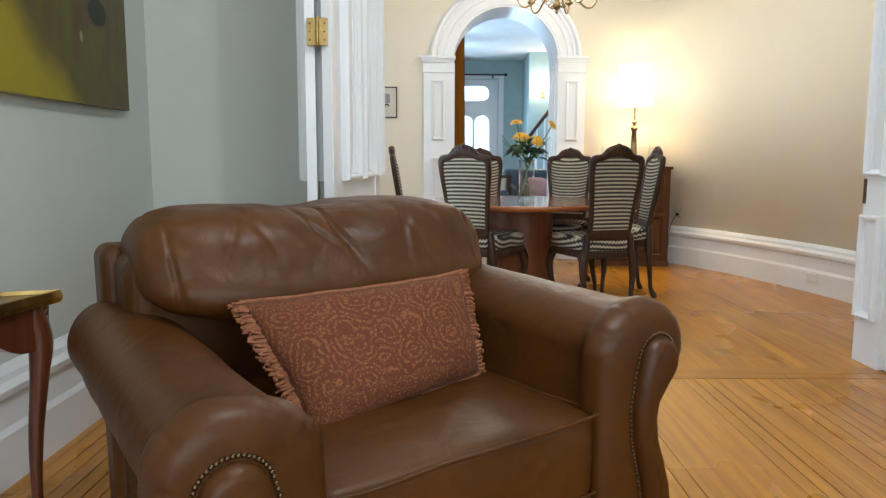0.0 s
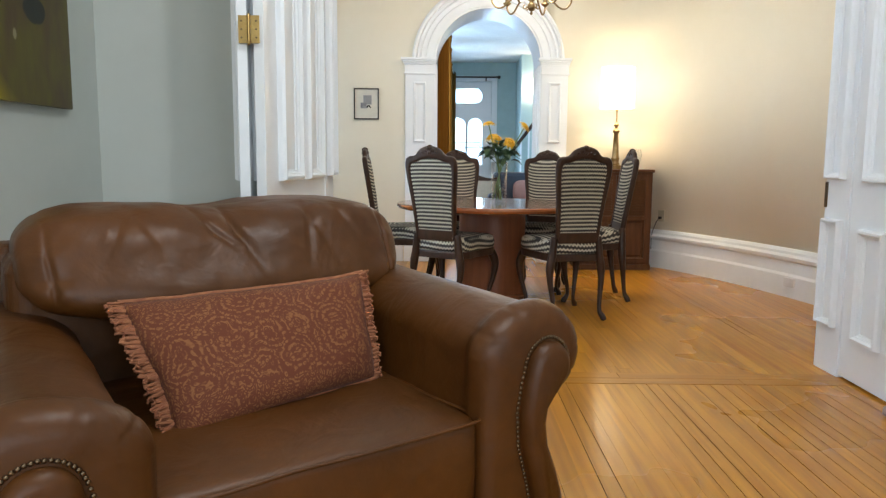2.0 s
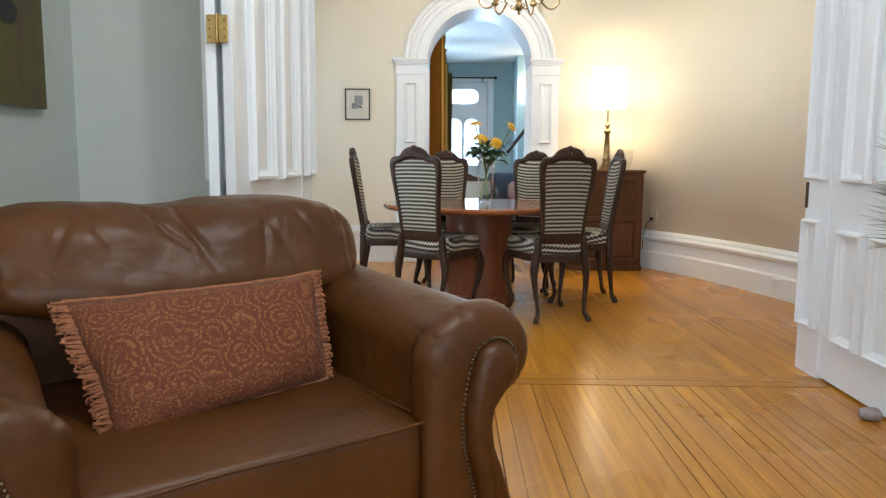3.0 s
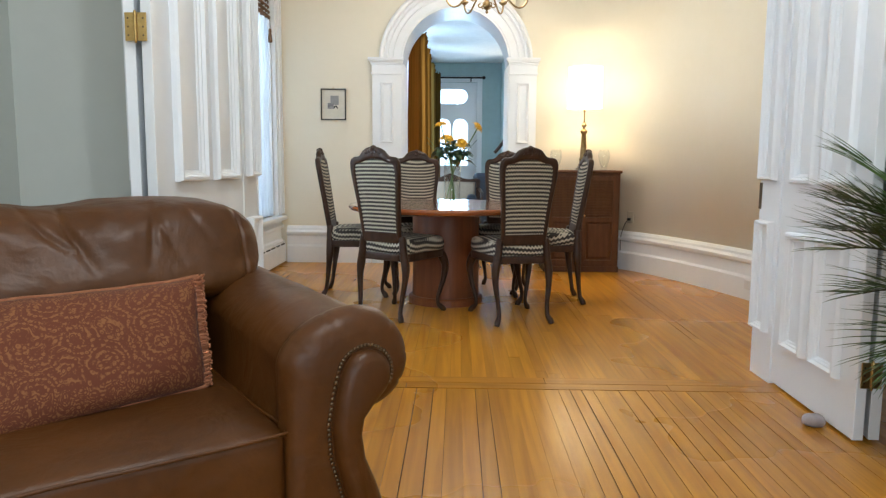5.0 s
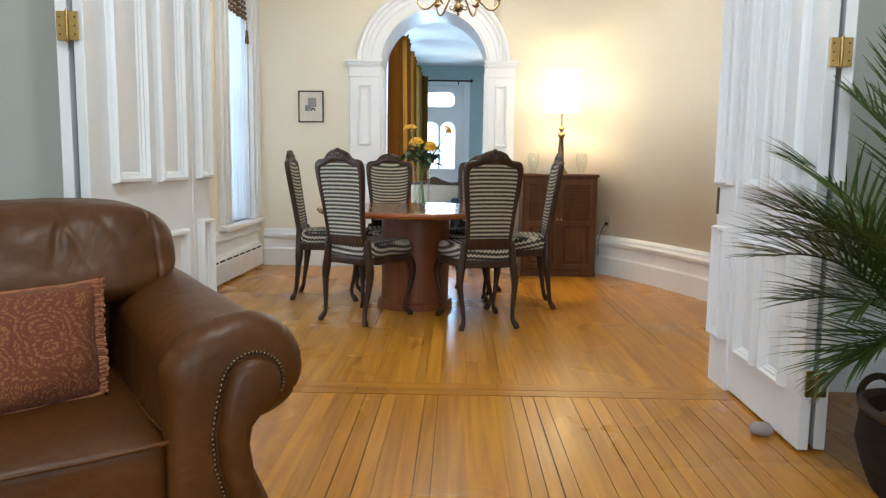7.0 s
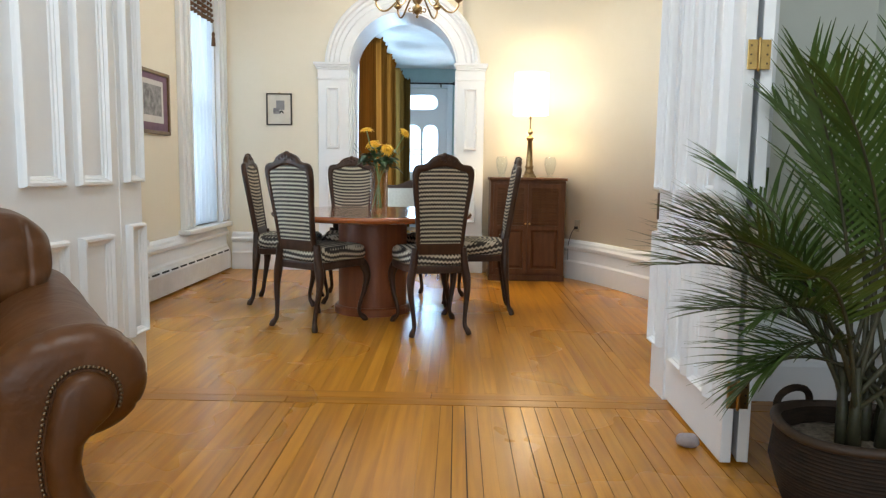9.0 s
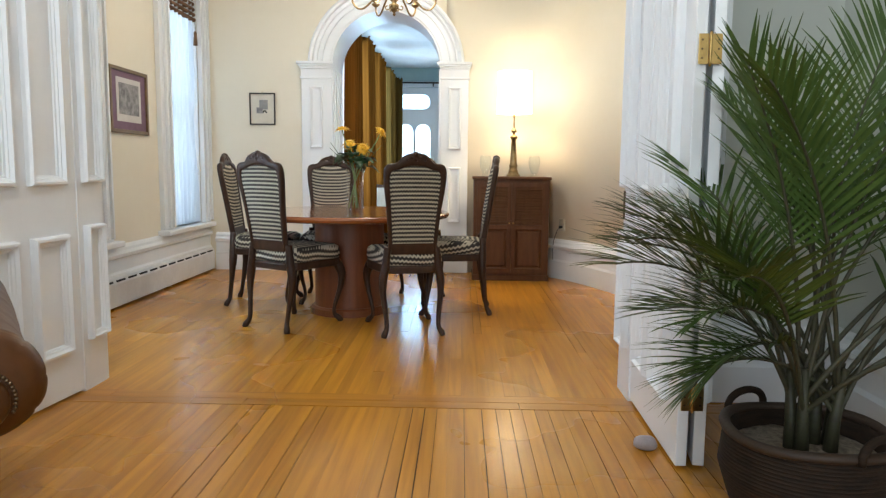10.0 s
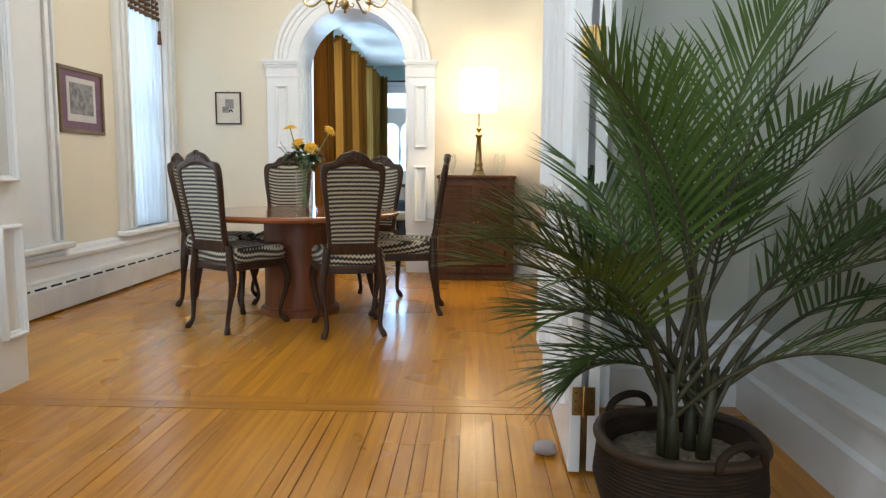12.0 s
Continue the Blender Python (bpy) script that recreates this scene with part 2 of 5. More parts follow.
        bm.faces.new(vv[-1])
    return bm


def lathe(bm, profile, n=24, cx=0.0, cy=0.0):
    loops = [[(cx + max(r, 0.0004) * math.cos(2 * math.pi * i / n), cy + max(r, 0.0004) * math.sin(2 * math.pi * i / n), z) for i in range(n)] for r, z in profile]
    return rings(bm, loops)


def tube(bm, pts, radii, n=8, flat=1.0):
    """A round bar along points; flat squeezes it sideways."""
    pts = [Vector(p) for p in pts]
    if not hasattr(radii, "__len__"):
        radii = [radii] * len(pts)
    loops, side = [], None
    for i, p in enumerate(pts):
        d = (pts[min(i + 1, len(pts) - 1)] - pts[max(i - 1, 0)]).normalized()
        if side is None:
            side = d.cross(Vector((0, 0, 1)) if abs(d.z) < 0.9 else Vector((0, 1, 0))).normalized()
        side = (side - d * side.dot(d)).normalized()
        up = side.cross(d)
        loops.append([p + float(radii[i]) * (math.cos(2 * math.pi * k / n) * side + flat * math.sin(2 * math.pi * k / n) * up) for k in range(n)])
    return rings(bm, loops)


def curve_points(keys, steps=6):
    """A smooth line (Catmull-Rom) through points of any dimension."""
    k = [np.array(p, float) for p in keys]
    k = [2 * k[0] - k[1]] + k + [2 * k[-1] - k[-2]]
    out = []
    for a, b, c, d in zip(k, k[1:], k[2:], k[3:]):
        for s in range(steps):
            t = s / steps
            out.append(0.5 * (2 * b + (c - a) * t + (2 * a - 5 * b + 4 * c - d) * t * t + (3 * b - a - 3 * c + d) * t ** 3))
    return out + [k[-2]]


def slab(bm, outline, y0, y1):
    """An outline in x and z, pulled from y0 to y1."""
    return rings(bm, [[(x, y0, z) for x, z in outline], [(x, y1, z) for x, z in outline]])


def along(bm, path, profile, closed=False):
    """Draws a profile of (out, z) along a level line of (x, y); out is to the line's left."""
    p = [Vector(q) for q in path]
    loops = []
    for i in range(len(p)):
        a = (p[i] - p[i - 1]).normalized() if i or closed else None
        b = (p[(i + 1) % len(p)] - p[i]).normalized() if i < len(p) - 1 or closed else None
        a, b = a or b, b or a
        na, nb = Vector((-a.y, a.x)), Vector((-b.y, b.x))
        nn = (na + nb) / (1 + na.dot(nb))
        loops.append([(p[i].x + nn.x * o, p[i].y + nn.y * o, z) for o, z in profile])
    if closed:
        loops.append(loops[0])
    return rings(bm, loops, caps=not closed)


def pillow_shape(bm, sx, sy, sz, e1=0.6, e2=0.6, nu=40, nv=24, warp=None, even=False):
    """A rounded block (superellipsoid), its half sizes given; warp moves its points."""
    def c(a, e):
        return math.copysign(abs(math.cos(a)) ** e, math.cos(a))

    def s(a, e):
        return math.copysign(abs(math.sin(a)) ** e, math.sin(a))
    loops = []
    for j in range(nv + 1):
        v = -math.pi / 2 + math.pi * j / nv
        v = max(min(v, math.pi / 2 - 0.02), -math.pi / 2 + 0.02)
        lp = []
        for i in range(nu):
            u = 2 * math.pi * i / nu
            if even:   # steps of like length along the flat sides
                th = u if u <= math.pi else 2 * math.pi - u
                w = 0.4 * math.cos(th) + 0.6 * (1 - 2 * th / math.pi)
                u = math.copysign(math.acos(math.copysign(min(1.0, abs(w)) ** (1 / e2), w)), math.pi - u)
            q = (sx * c(v, e1) * c(u, e2), sy * c(v, e1) * s(u, e2), sz * s(v, e1))
            lp.append(warp(*q) if warp else q)
        loops.append(lp)
    return rings(bm, loops)


# ---- the rooms ----
LEFT, RIGHT, BACK = -0.96, 3.605, -3.0        # parlour
PART0, PART1 = 3.36, 3.50                    # wall between parlour and dining room
OPEN0, OPEN1, OPEN_TOP = 0.162, 2.712, 3.05
DL, FAR0, FAR1 = -0.72, 7.40, 7.96           # dining room's window wall, wall with the arch
TOP = 3.45
CURVE = [tuple(p) for p in curve_points([(3.66, 3.50), (3.64, 4.6), (3.57, 5.25), (3.43, 5.85), (3.24, 6.42), (3.04, 6.88), (2.84, 7.17), (2.60, 7.34), (2.34, 7.391), (2.15, 7.396), (1.76, 7.397)], 4)]

solid("floor", boxes((-1.4, -3.2, -0.12, 4.2, 13.6, -0.005)), FLOOR_GAP, "wooden sub-floor under honey-coloured strip boards", "floor", "structure")
solid("ceiling", boxes((-1.4, -3.2, TOP, 4.2, FAR1, TOP + 0.1)), CEILING, "plain white plaster ceiling", "ceiling", "structure")
solid("wall_west", boxes((LEFT - 0.15, -3.2, 0, LEFT, PART0, TOP)), GREEN_WALL, "pale grey-green painted parlour wall", "wall", "structure")
solid("wall_east", boxes((RIGHT, -3.2, 0, RIGHT + 0.15, PART0, TOP)), GREEN_WALL, "pale grey-green painted parlour wall", "wall", "structure")
solid("wall_south", boxes((LEFT, BACK - 0.15, 0, RIGHT, BACK, 0.6), (LEFT, BACK - 0.15, 3.1, RIGHT, BACK, TOP), (LEFT, BACK - 0.15, 0.6, -0.3, BACK, 3.1),
      (1.1, BACK - 0.15, 0.6, 1.9, BACK, 3.1), (3.3, BACK - 0.15, 0.6, RIGHT, BACK, 3.1)), GREEN_WALL, "parlour wall with two tall windows", "wall", "structure")
MID = 0.5 * (PART0 + PART1)
for nm, a, b, mt, what in (("wall_middle_parlour", PART0, MID, GREEN_WALL, "pale grey-green"), ("wall_middle_dining", MID, PART1, CREAM_WALL, "cream")):
    solid(nm, boxes((LEFT - 0.15, a, 0, OPEN0 - 0.03, b, TOP), (OPEN1 + 0.03, a, 0, RIGHT + 0.15, b, TOP), (OPEN0 - 0.03, a, OPEN_TOP, OPEN1 + 0.03, b, TOP)), mt,
          what + " painted wall round the wide doorway", "wall", "structure")

# window wall of the dining room, with two tall openings
W1, W2, SILL, HEAD = (6.48, 7.24), (3.78, 4.60), 0.50, 2.75
solid("wall_dining_west", boxes((DL - 0.2, PART1, 0, DL, FAR0, SILL), (DL - 0.2, PART1, HEAD, DL, FAR0, TOP), (DL - 0.2, PART1, SILL, DL, W2[0], HEAD),
      (DL - 0.2, W2[1], SILL, DL, W1[0], HEAD), (DL - 0.2, W1[1], SILL, DL, FAR0, HEAD)), CREAM_WALL, "cream painted dining-room wall with tall windows", "wall", "structure")
bm = bmesh.new()
rings(bm, [[(x, y, z) for z in (0, TOP)] + [(x + 0.25, y + 0.12, z) for z in (TOP, 0)] for x, y in CURVE])
solid("wall_dining_east", bm, CREAM_WALL, "curved cream painted dining-room wall", "wall", "structure")
for face in bpy.data.objects["wall_dining_east"].data.polygons:
    face.use_smooth = all(v % 4 < 2 for v in face.vertices)

# wall with the arch
ARCH_X, ARCH_Z, ARCH_R, ARCH_HALF = 1.155, 2.10, 0.556, 0.556
SPRING = 2.087
bm = bmesh.new()
na = 28
inner = [(ARCH_X + ARCH_R * math.cos(math.pi * i / na), SPRING + ARCH_R * math.sin(math.pi * i / na)) for i in range(na + 1)]
for (xa, za), (xb, zb) in zip(inner, inner[1:]):
    rings(bm, [[(xa, y, za), (xb, y, zb), (xb, y, TOP), (xa, y, TOP)] for y in (FAR0, FAR1)])
join(bm, boxes((DL - 0.2, FAR0, 0, ARCH_X - ARCH_HALF, FAR1, TOP), (ARCH_X + ARCH_HALF, FAR0, 0, 3.0, FAR1, TOP)))
solid("wall_north", bm, CREAM_WALL, "cream painted wall with a round-arched passage", "wall", "structure")

# hall beyond the arch
solid("wall_hall_end", boxes((0.35, 13.0, 0, 0.62, 13.2, 3.0), (1.52, 13.0, 0, 2.0, 13.2, 3.0), (0.62, 13.0, 2.52, 1.52, 13.2, 3.0)), TEAL_WALL, "blue-green painted hall wall round the front door", "wall", "structure")
solid("wall_hall_stair", boxes((1.96, 12.0, 0, 3.2, 13.0, 3.0)), TEAL_WALL, "blue-green painted wall beside the stair", "wall", "structure")
# the opening from y 9 to 10.5 is added to let the fill in
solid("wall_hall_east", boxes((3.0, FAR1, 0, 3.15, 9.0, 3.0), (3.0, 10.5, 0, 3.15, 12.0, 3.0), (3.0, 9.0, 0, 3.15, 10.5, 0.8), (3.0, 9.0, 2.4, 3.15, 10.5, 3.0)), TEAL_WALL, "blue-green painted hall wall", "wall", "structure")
solid("wall_hall_west", boxes((0.45, FAR1, 0, 0.55, 8.15, 3.0), (0.45, 11.7, 0, 0.55, 13.0, 3.0), (0.45, 8.15, 0, 0.55, 11.7, 0.4), (0.45, 8.15, 2.6, 0.55, 11.7, 3.0)), TEAL_WALL,
      "blue-green painted hall wall with wide windows", "wall", "structure")
solid("ceiling_hall", boxes((0.3, 8.75, 2.86, 3.2, 13.2, 3.0)), CEILING, "white hall ceiling", "ceiling", "structure")
solid("ceiling_passage", boxes((-0.6, FAR1, 3.0, 3.0, 8.85, 3.1)), CEILING, "white ceiling behind the arch", "ceiling", "structure")
solid("beam", boxes((0.55, 8.62, 2.85, 3.0, 8.75, 3.0)), TRIM, "white painted beam across the hall ceiling", "beam", "structure")

# ---- trim, doors and windows ----
BASE = [(0, 0), (0.045, 0), (0.045, 0.17), (0.032, 0.19), (0.03, 0.285), (0.055, 0.30), (0.06, 0.325), (0.04, 0.345), (0.035, 0.365), (0.012, 0.385), (0, 0.39)]


def baseboard(path, label, profile=BASE):
    solid("baseboard", along(bmesh.new(), path, profile), TRIM, label, "baseboard", "structure")


baseboard([p for p in CURVE if p[0] > 2.06], "tall white moulded baseboard on the curved wall")
baseboard([(0.27, FAR0), (DL + 0.1, FAR0)], "tall white moulded baseboard")
baseboard([(DL, FAR0), (DL, PART1)], "tall white moulded baseboard behind the heater", [(o, z + 0.07) for o, z in BASE])
baseboard([(OPEN0 - 0.14, PART0), (LEFT, PART0)], "tall white moulded baseboard")
baseboard([(LEFT, PART0), (LEFT, BACK)], "tall white moulded baseboard")
baseboard([(RIGHT, BACK), (RIGHT, PART0), (OPEN1 + 0.14, PART0)], "tall white moulded baseboard")
baseboard([(1.96, 12.0), (1.96, 13.0), (1.52, 13.0)], "white hall baseboard")
baseboard([(3.0, 12.0), (1.96, 12.0)][::1], "white hall baseboard")


def framed(bm, x0, z0, x1, z1, steps, y=0.0):
    """A mitred panel moulding on a face that looks along -y: steps of (inset, height)."""
    loops = []
    for d, h in steps:
        loops.append([(x0 + d, y - h, z0 + d), (x1 - d, y - h, z0 + d), (x1 - d, y - h, z1 - d), (x0 + d, y - h, z1 - d)])
    rings(bm, loops, caps=False)
    f = loops[-1]
    bm.faces.new([bm.verts.new(p) for p in f])
    return bm


MOULD = [(0, 0), (0.001, 0.020), (0.007, 0.033), (0.018, 0.034), (0.026, 0.020), (0.031, 0.019), (0.035, 0.010), (0.042, 0.007), (0.046, -0.006), (0.052, -0.006)]


def door_leaf(name, m, width, height, columns, label):
    """A panelled leaf along +x from its hung edge."""
    leaf = thing(name, m, label, "door", kind="structure")
    part("leaf_board", box(bmesh.new(), 0, -0.02, 0.012, width, 0.02, height, bevel=0.003), TRIM, leaf)
    for side in (1, -1):
        for a, b in columns:
            for z0, z1 in ((0.215, 0.755), (0.975, height - 0.16)):
                bm = framed(bmesh.new(), a, z0, b, z1, MOULD, -0.0195)
                if side < 0:
                    bmesh.ops.scale(bm, vec=(1, -1, 1), verts=bm.verts)
                part("panel_moulding", bm, TRIM, leaf)
    return leaf


def butt_hinge(parent, x, y, z, h=0.10, w=0.078):
    """Brass leaves on the two door edges with a barrel between them; it faces -y."""
    hg = part("hinge", boxes((x - w / 2, y - 0.005, z, x - 0.006, y, z + h), (x + 0.006, y - 0.005, z, x + w / 2, y, z + h), bevel=0.001), BRASS, parent, "brass butt hinge")
    part("barrel", tube(bmesh.new(), [(x, y - 0.006, z - 0.008), (x, y - 0.006, z), (x, y - 0.006, z + h), (x, y - 0.006, z + h + 0.008)], [0.003, 0.006, 0.006, 0.003], 10), BRASS, hg, smooth=True)
    bm = bmesh.new()
    for sx in (-0.7, 0.7):
        for k in (0.2, 0.5, 0.8):
            lathe(bm, [(0, -0.001), (0.0045, -0.001), (0.003, 0.0012), (0, 0.0016)], 8)
            bmesh.ops.transform(bm, matrix=Matrix.Translation((x + sx * w / 2, y - 0.005, z + h * k)) @ Matrix.Rotation(radians(90), 4, "X"), verts=bm.verts[-32:])
    part("screw", bm, NAIL, hg)


LEAF_H = 3.0
door_l = door_leaf("door_1", Matrix.Translation((0.138, 3.312, 0)) @ Matrix.Rotation(math.atan2(-0.772, -0.085), 4, "Z"), 0.777, LEAF_H, ((0.085, 0.315), (0.40, 0.645)),
                   "white panelled folding door leaf standing open")
door_r = door_leaf("door_2", Matrix.Translation((2.742, 3.312, 0)) @ Matrix.Rotation(math.atan2(-0.752, -0.016), 4, "Z"), 0.752, LEAF_H, ((0.12, 0.335), (0.405, 0.63)),
                   "white panelled folding door leaf standing open")
# narrow second leaves folded back behind the wide ones
fold_l = door_leaf("door_3", Matrix.Translation((-0.012, 2.548, 0)) @ Matrix.Rotation(radians(98), 4, "Z"), 0.36, LEAF_H, ((0.09, 0.27),), "narrow white door leaf folded back")
fold_r = door_leaf("door_4", Matrix.Translation((2.790, 2.567, 0)) @ Matrix.Rotation(radians(80), 4, "Z"), 0.36, LEAF_H, ((0.09, 0.27),), "narrow white door leaf folded back")
for parent, ex, ey, levels in ((fold_l, 0.022, 2.530, (0.205, 1.485, 2.7)), (fold_r, 2.752, 2.550, (0.222, 1.423, 2.7))):
    inv = parent.matrix_world.inverted()
    for z in levels:
        before = set(bpy.data.objects)
        butt_hinge(parent, ex, ey, z)
        for ob in set(bpy.data.objects) - before:
            if ob.parent == parent:
                ob.matrix_local = inv

# lined reveals of the wide doorway
for k, (x, s) in enumerate(((OPEN0, 1), (OPEN1, -1))):
    rv = thing("door_frame", Matrix.Translation((x, 0, 0)), "white panelled lining of the wide doorway", "door frame", kind="structure")
    a, b = (-0.03, 0.0) if s > 0 else (0.0, 0.03)
    part("lining", boxes((a, PART0 - 0.05, 0, b, PART1 + 0.03, OPEN_TOP)), TRIM, rv)
    for z0, z1 in ((0.242, 0.785), (0.985, OPEN_TOP - 0.14)):
        bm = framed(bmesh.new(), PART0 - 0.012, z0, PART1 + 0.012, z1, [(d * 0.75, h) for d, h in MOULD])
        rot = Matrix(((0, -s, 0, 0), (1, 0, 0, 0), (0, 0, 1, 0), (0, 0, 0, 1)))
        bmesh.ops.transform(bm, matrix=rot, verts=bm.verts)
        part("panel_moulding", bm, TRIM, rv)
    for ya, yb in ((PART0 - 0.03, PART0), (PART1, PART1 + 0.03)):
        part("casing", boxes((-0.15 * s if s > 0 else 0.03, ya, 0, -0.03 if s > 0 else 0.15, yb, OPEN_TOP + 0.12)), TRIM, rv)
    if s < 0:
        part("hinge", boxes((-0.004, PART1 + 0.01, 0.84, 0.0, PART1 + 0.034, 0.97)), NAIL, rv, "dark empty hinge plate")
solid("door_frame_head", boxes((OPEN0, PART0 - 0.03, OPEN_TOP - 0.04, OPEN1, PART1 + 0.03, OPEN_TOP)), TRIM, "white head of the wide doorway", "door frame", "structure")

# moulded arch
arch = thing("arch", Matrix.Translation((ARCH_X, FAR0, 0)), "white moulded round arch on panelled pilasters", "arch", kind="structure")
prof = [(0.0, 0.0), (0.0, 0.045), (0.012, 0.052), (0.075, 0.052), (0.078, 0.034), (0.088, 0.034), (0.094, 0.050), (0.108, 0.050), (0.112, 0.036), (0.140, 0.036), (0.146, 0.058), (0.160, 0.062), (0.168, 0.046), (0.182, 0.046), (0.190, 0.078), (0.212, 0.086), (0.232, 0.074), (0.236, 0.0)]
bm = bmesh.new()
loops = []
for i in range(41):
    a = math.pi * i / 40
    loops.append([((ARCH_R + d) * math.cos(a), -h, SPRING + (ARCH_R + d) * math.sin(a)) for d, h in prof])
rings(bm, loops)
part("arch_moulding", bm, TRIM, arch, smooth=False)
bm = bmesh.new()
rings(bm, [[((ARCH_R - d) * math.cos(math.pi * i / 40), y, SPRING + (ARCH_R - d) * math.sin(math.pi * i / 40)) for d, y in ((0, -0.05), (0.012, -0.05), (0.012, FAR1 - FAR0 + 0.02), (0, FAR1 - FAR0 + 0.02))] for i in range(41)])
part("arch_lining", bm, TRIM, arch)
for s in (-1, 1):
    a, b = (-ARCH_HALF - 0.305, -ARCH_HALF) if s < 0 else (ARCH_HALF, ARCH_HALF + 0.278)
    pl = part("pilaster", box(bmesh.new(), a, -0.045, 0, b, -0.001, ARCH_Z - 0.02, bevel=0.004), TRIM, arch)
    mid = (a + b) / 2
    for z0, z1 in ((0.52, 1.085), (1.265, 1.885)):
        part("panel_moulding", framed(bmesh.new(), mid - 0.066, z0, mid + 0.066, z1, [(d * 0.72, h * 0.8) for d, h in MOULD], -0.0445), TRIM, pl)
    part("plinth_block", boxes((a - 0.012, -0.06, 0, b + 0.012, -0.0015, 0.36), (a - 0.006, -0.052, 0.36, b + 0.006, -0.0015, 0.40), bevel=0.003), TRIM, pl)
    part("capital", boxes((a - 0.010, -0.062, 1.962, b + 0.010, -0.0015, 1.984), (a - 0.004, -0.052, 1.984, b + 0.004, -0.0015, 2.062), (a - 0.014, -0.066, 2.062, b + 0.014, -0.0015, 2.084),
         (a - 0.026, -0.082, 2.084, b + 0.022, -0.0015, 2.104), (a - 0.040, -0.096, 2.104, b + 0.030, -0.0015, 2.130), bevel=0.004), TRIM, pl)
    xx = -ARCH_HALF if s < 0 else ARCH_HALF - 0.012
    part("lining_board", boxes((xx, -0.05, 0, xx + 0.012, FAR1 - FAR0 + 0.02, SPRING)), TRIM, arch)
    for k in range(4):
        y0 = 0.0 + 0.15 * k
        part("lining_fillet", boxes((xx - (0.0 if s < 0 else 0.012), y0 + 0.02, 0.45, xx + (0.024 if s < 0 else 0.012), y0 + 0.045, ARCH_Z - 0.03)), TRIM, arch)

# tall windows of the dining room
SHEER = thin_cloth("sheer_white_curtain", (0.76, 0.85, 1.0), 0.04)
WOVEN = material("woven_brown_shade", (0.17, 0.085, 0.035), 0.8, second=(0.09, 0.04, 0.018), scale=40, stretch=(1, 1, 4), bump=0.3, bump_scale=200)


def tall_window(name, y0, y1, far_casing):
    w = thing(name, Matrix.Translation((DL, 0, 0)), "tall white sash window with a sheer curtain", "window", kind="structure")
    part("casing", boxes((0, max(y0 - 0.23, PART1 + 0.035), SILL, 0.045, y0 - 0.005, HEAD + 0.2), (0, y1 + 0.005, SILL, 0.045, min(y1 + far_casing, FAR0 - 0.012), HEAD + 0.2), (0, y0 - 0.005, HEAD, 0.03, y1 + 0.005, HEAD + 0.2), bevel=0.004), TRIM, w)
    for c in (y0 - 0.185, y1 + far_casing - 0.16):
        for k in range(3):
            part("casing_flute", boxes((0.045, c + 0.02 + 0.042 * k, SILL + 0.02, 0.062 + 0.012 * (k % 3 != 1), c + 0.045 + 0.042 * k, HEAD + 0.1), bevel=0.005), TRIM, w)
    part("window_sill", boxes((-0.10, max(y0 - 0.28, PART1 + 0.035), SILL - 0.045, 0.105, min(y1 + far_casing + 0.06, FAR0 - 0.012), SILL), bevel=0.01), TRIM, w)
    part("jamb_lining", boxes((-0.2, y0 - 0.006, SILL, 0, y0 + 0.02, HEAD), (-0.2, y1 - 0.02, SILL, 0, y1 + 0.006, HEAD), (-0.2, y0 + 0.02, HEAD - 0.02, 0, y1 - 0.02, HEAD)), TRIM, w)
    fr = part("window_frame", boxes((-0.15, y0 + 0.02, SILL, -0.11, y0 + 0.07, HEAD - 0.02), (-0.15, y1 - 0.07, SILL, -0.11, y1 - 0.02, HEAD - 0.02), (-0.15, y0 + 0.07, SILL, -0.11, y1 - 0.07, SILL + 0.07),
         (-0.15, y0 + 0.07, 1.60, -0.11, y1 - 0.07, 1.65), (-0.15, y0 + 0.07, HEAD - 0.08, -0.11, y1 - 0.07, HEAD - 0.02)), TRIM, w)
    for z0, z1 in ((SILL + 0.07, 1.60), (1.65, HEAD - 0.08)):
        p = part("pane", boxes((-0.133, y0 + 0.07, z0, -0.128, y1 - 0.07, z1)), GLASS, fr)
        p.visible_shadow = False
    bm = bmesh.new()
    ys = np.linspace(y0 + 0.03, y1 - 0.03, 140)
    rings(bm, [[(-0.034 + 0.024 * math.sin(q * 62 + 2.2 * math.sin(q * 9 + z * 1.3)) + 0.012 * math.sin(q * 141 + 1 + z * 2), q, z) for z in np.linspace(SILL + 0.01, HEAD - 0.03, 12)] for q in ys], closed=False, caps=False)
    part("sheer_curtain", bm, SHEER, w, "sheer white curtain drawn over the panes", smooth=True)
    bm = bmesh.new()
    for k in range(5):
        z = 2.47 + 0.05 * k
        tube(bm, [(0.0 - 0.02 - 0.004 * k, y0 + 0.025, z + 0.03), (0.0 - 0.02 - 0.004 * k, y1 - 0.025, z + 0.03)], 0.03, 10, 0.7)
    join(bm, boxes((-0.05, y0 + 0.025, 2.55, -0.03, y1 - 0.025, HEAD - 0.02)))
    part("roman_shade", bm, WOVEN, w, "folded woven brown shade")
    cord = part("shade_cord", tube(bmesh.new(), [(0.01, y1 - 0.06, 2.5), (0.012, y1 - 0.06, 2.38)], 0.003, 6), WOVEN, w)
    part("tassel", lathe(bmesh.new(), [(0.002, 2.39), (0.014, 2.375), (0.016, 2.35), (0.011, 2.34), (0.017, 2.33), (0.022, 2.25), (0.0, 2.25)], 10, 0.012, y1 - 0.06), WOVEN, cord)
    return w


tall_window("window_1", *W1, 0.19)
tall_window("window_2", *W2, 0.72)

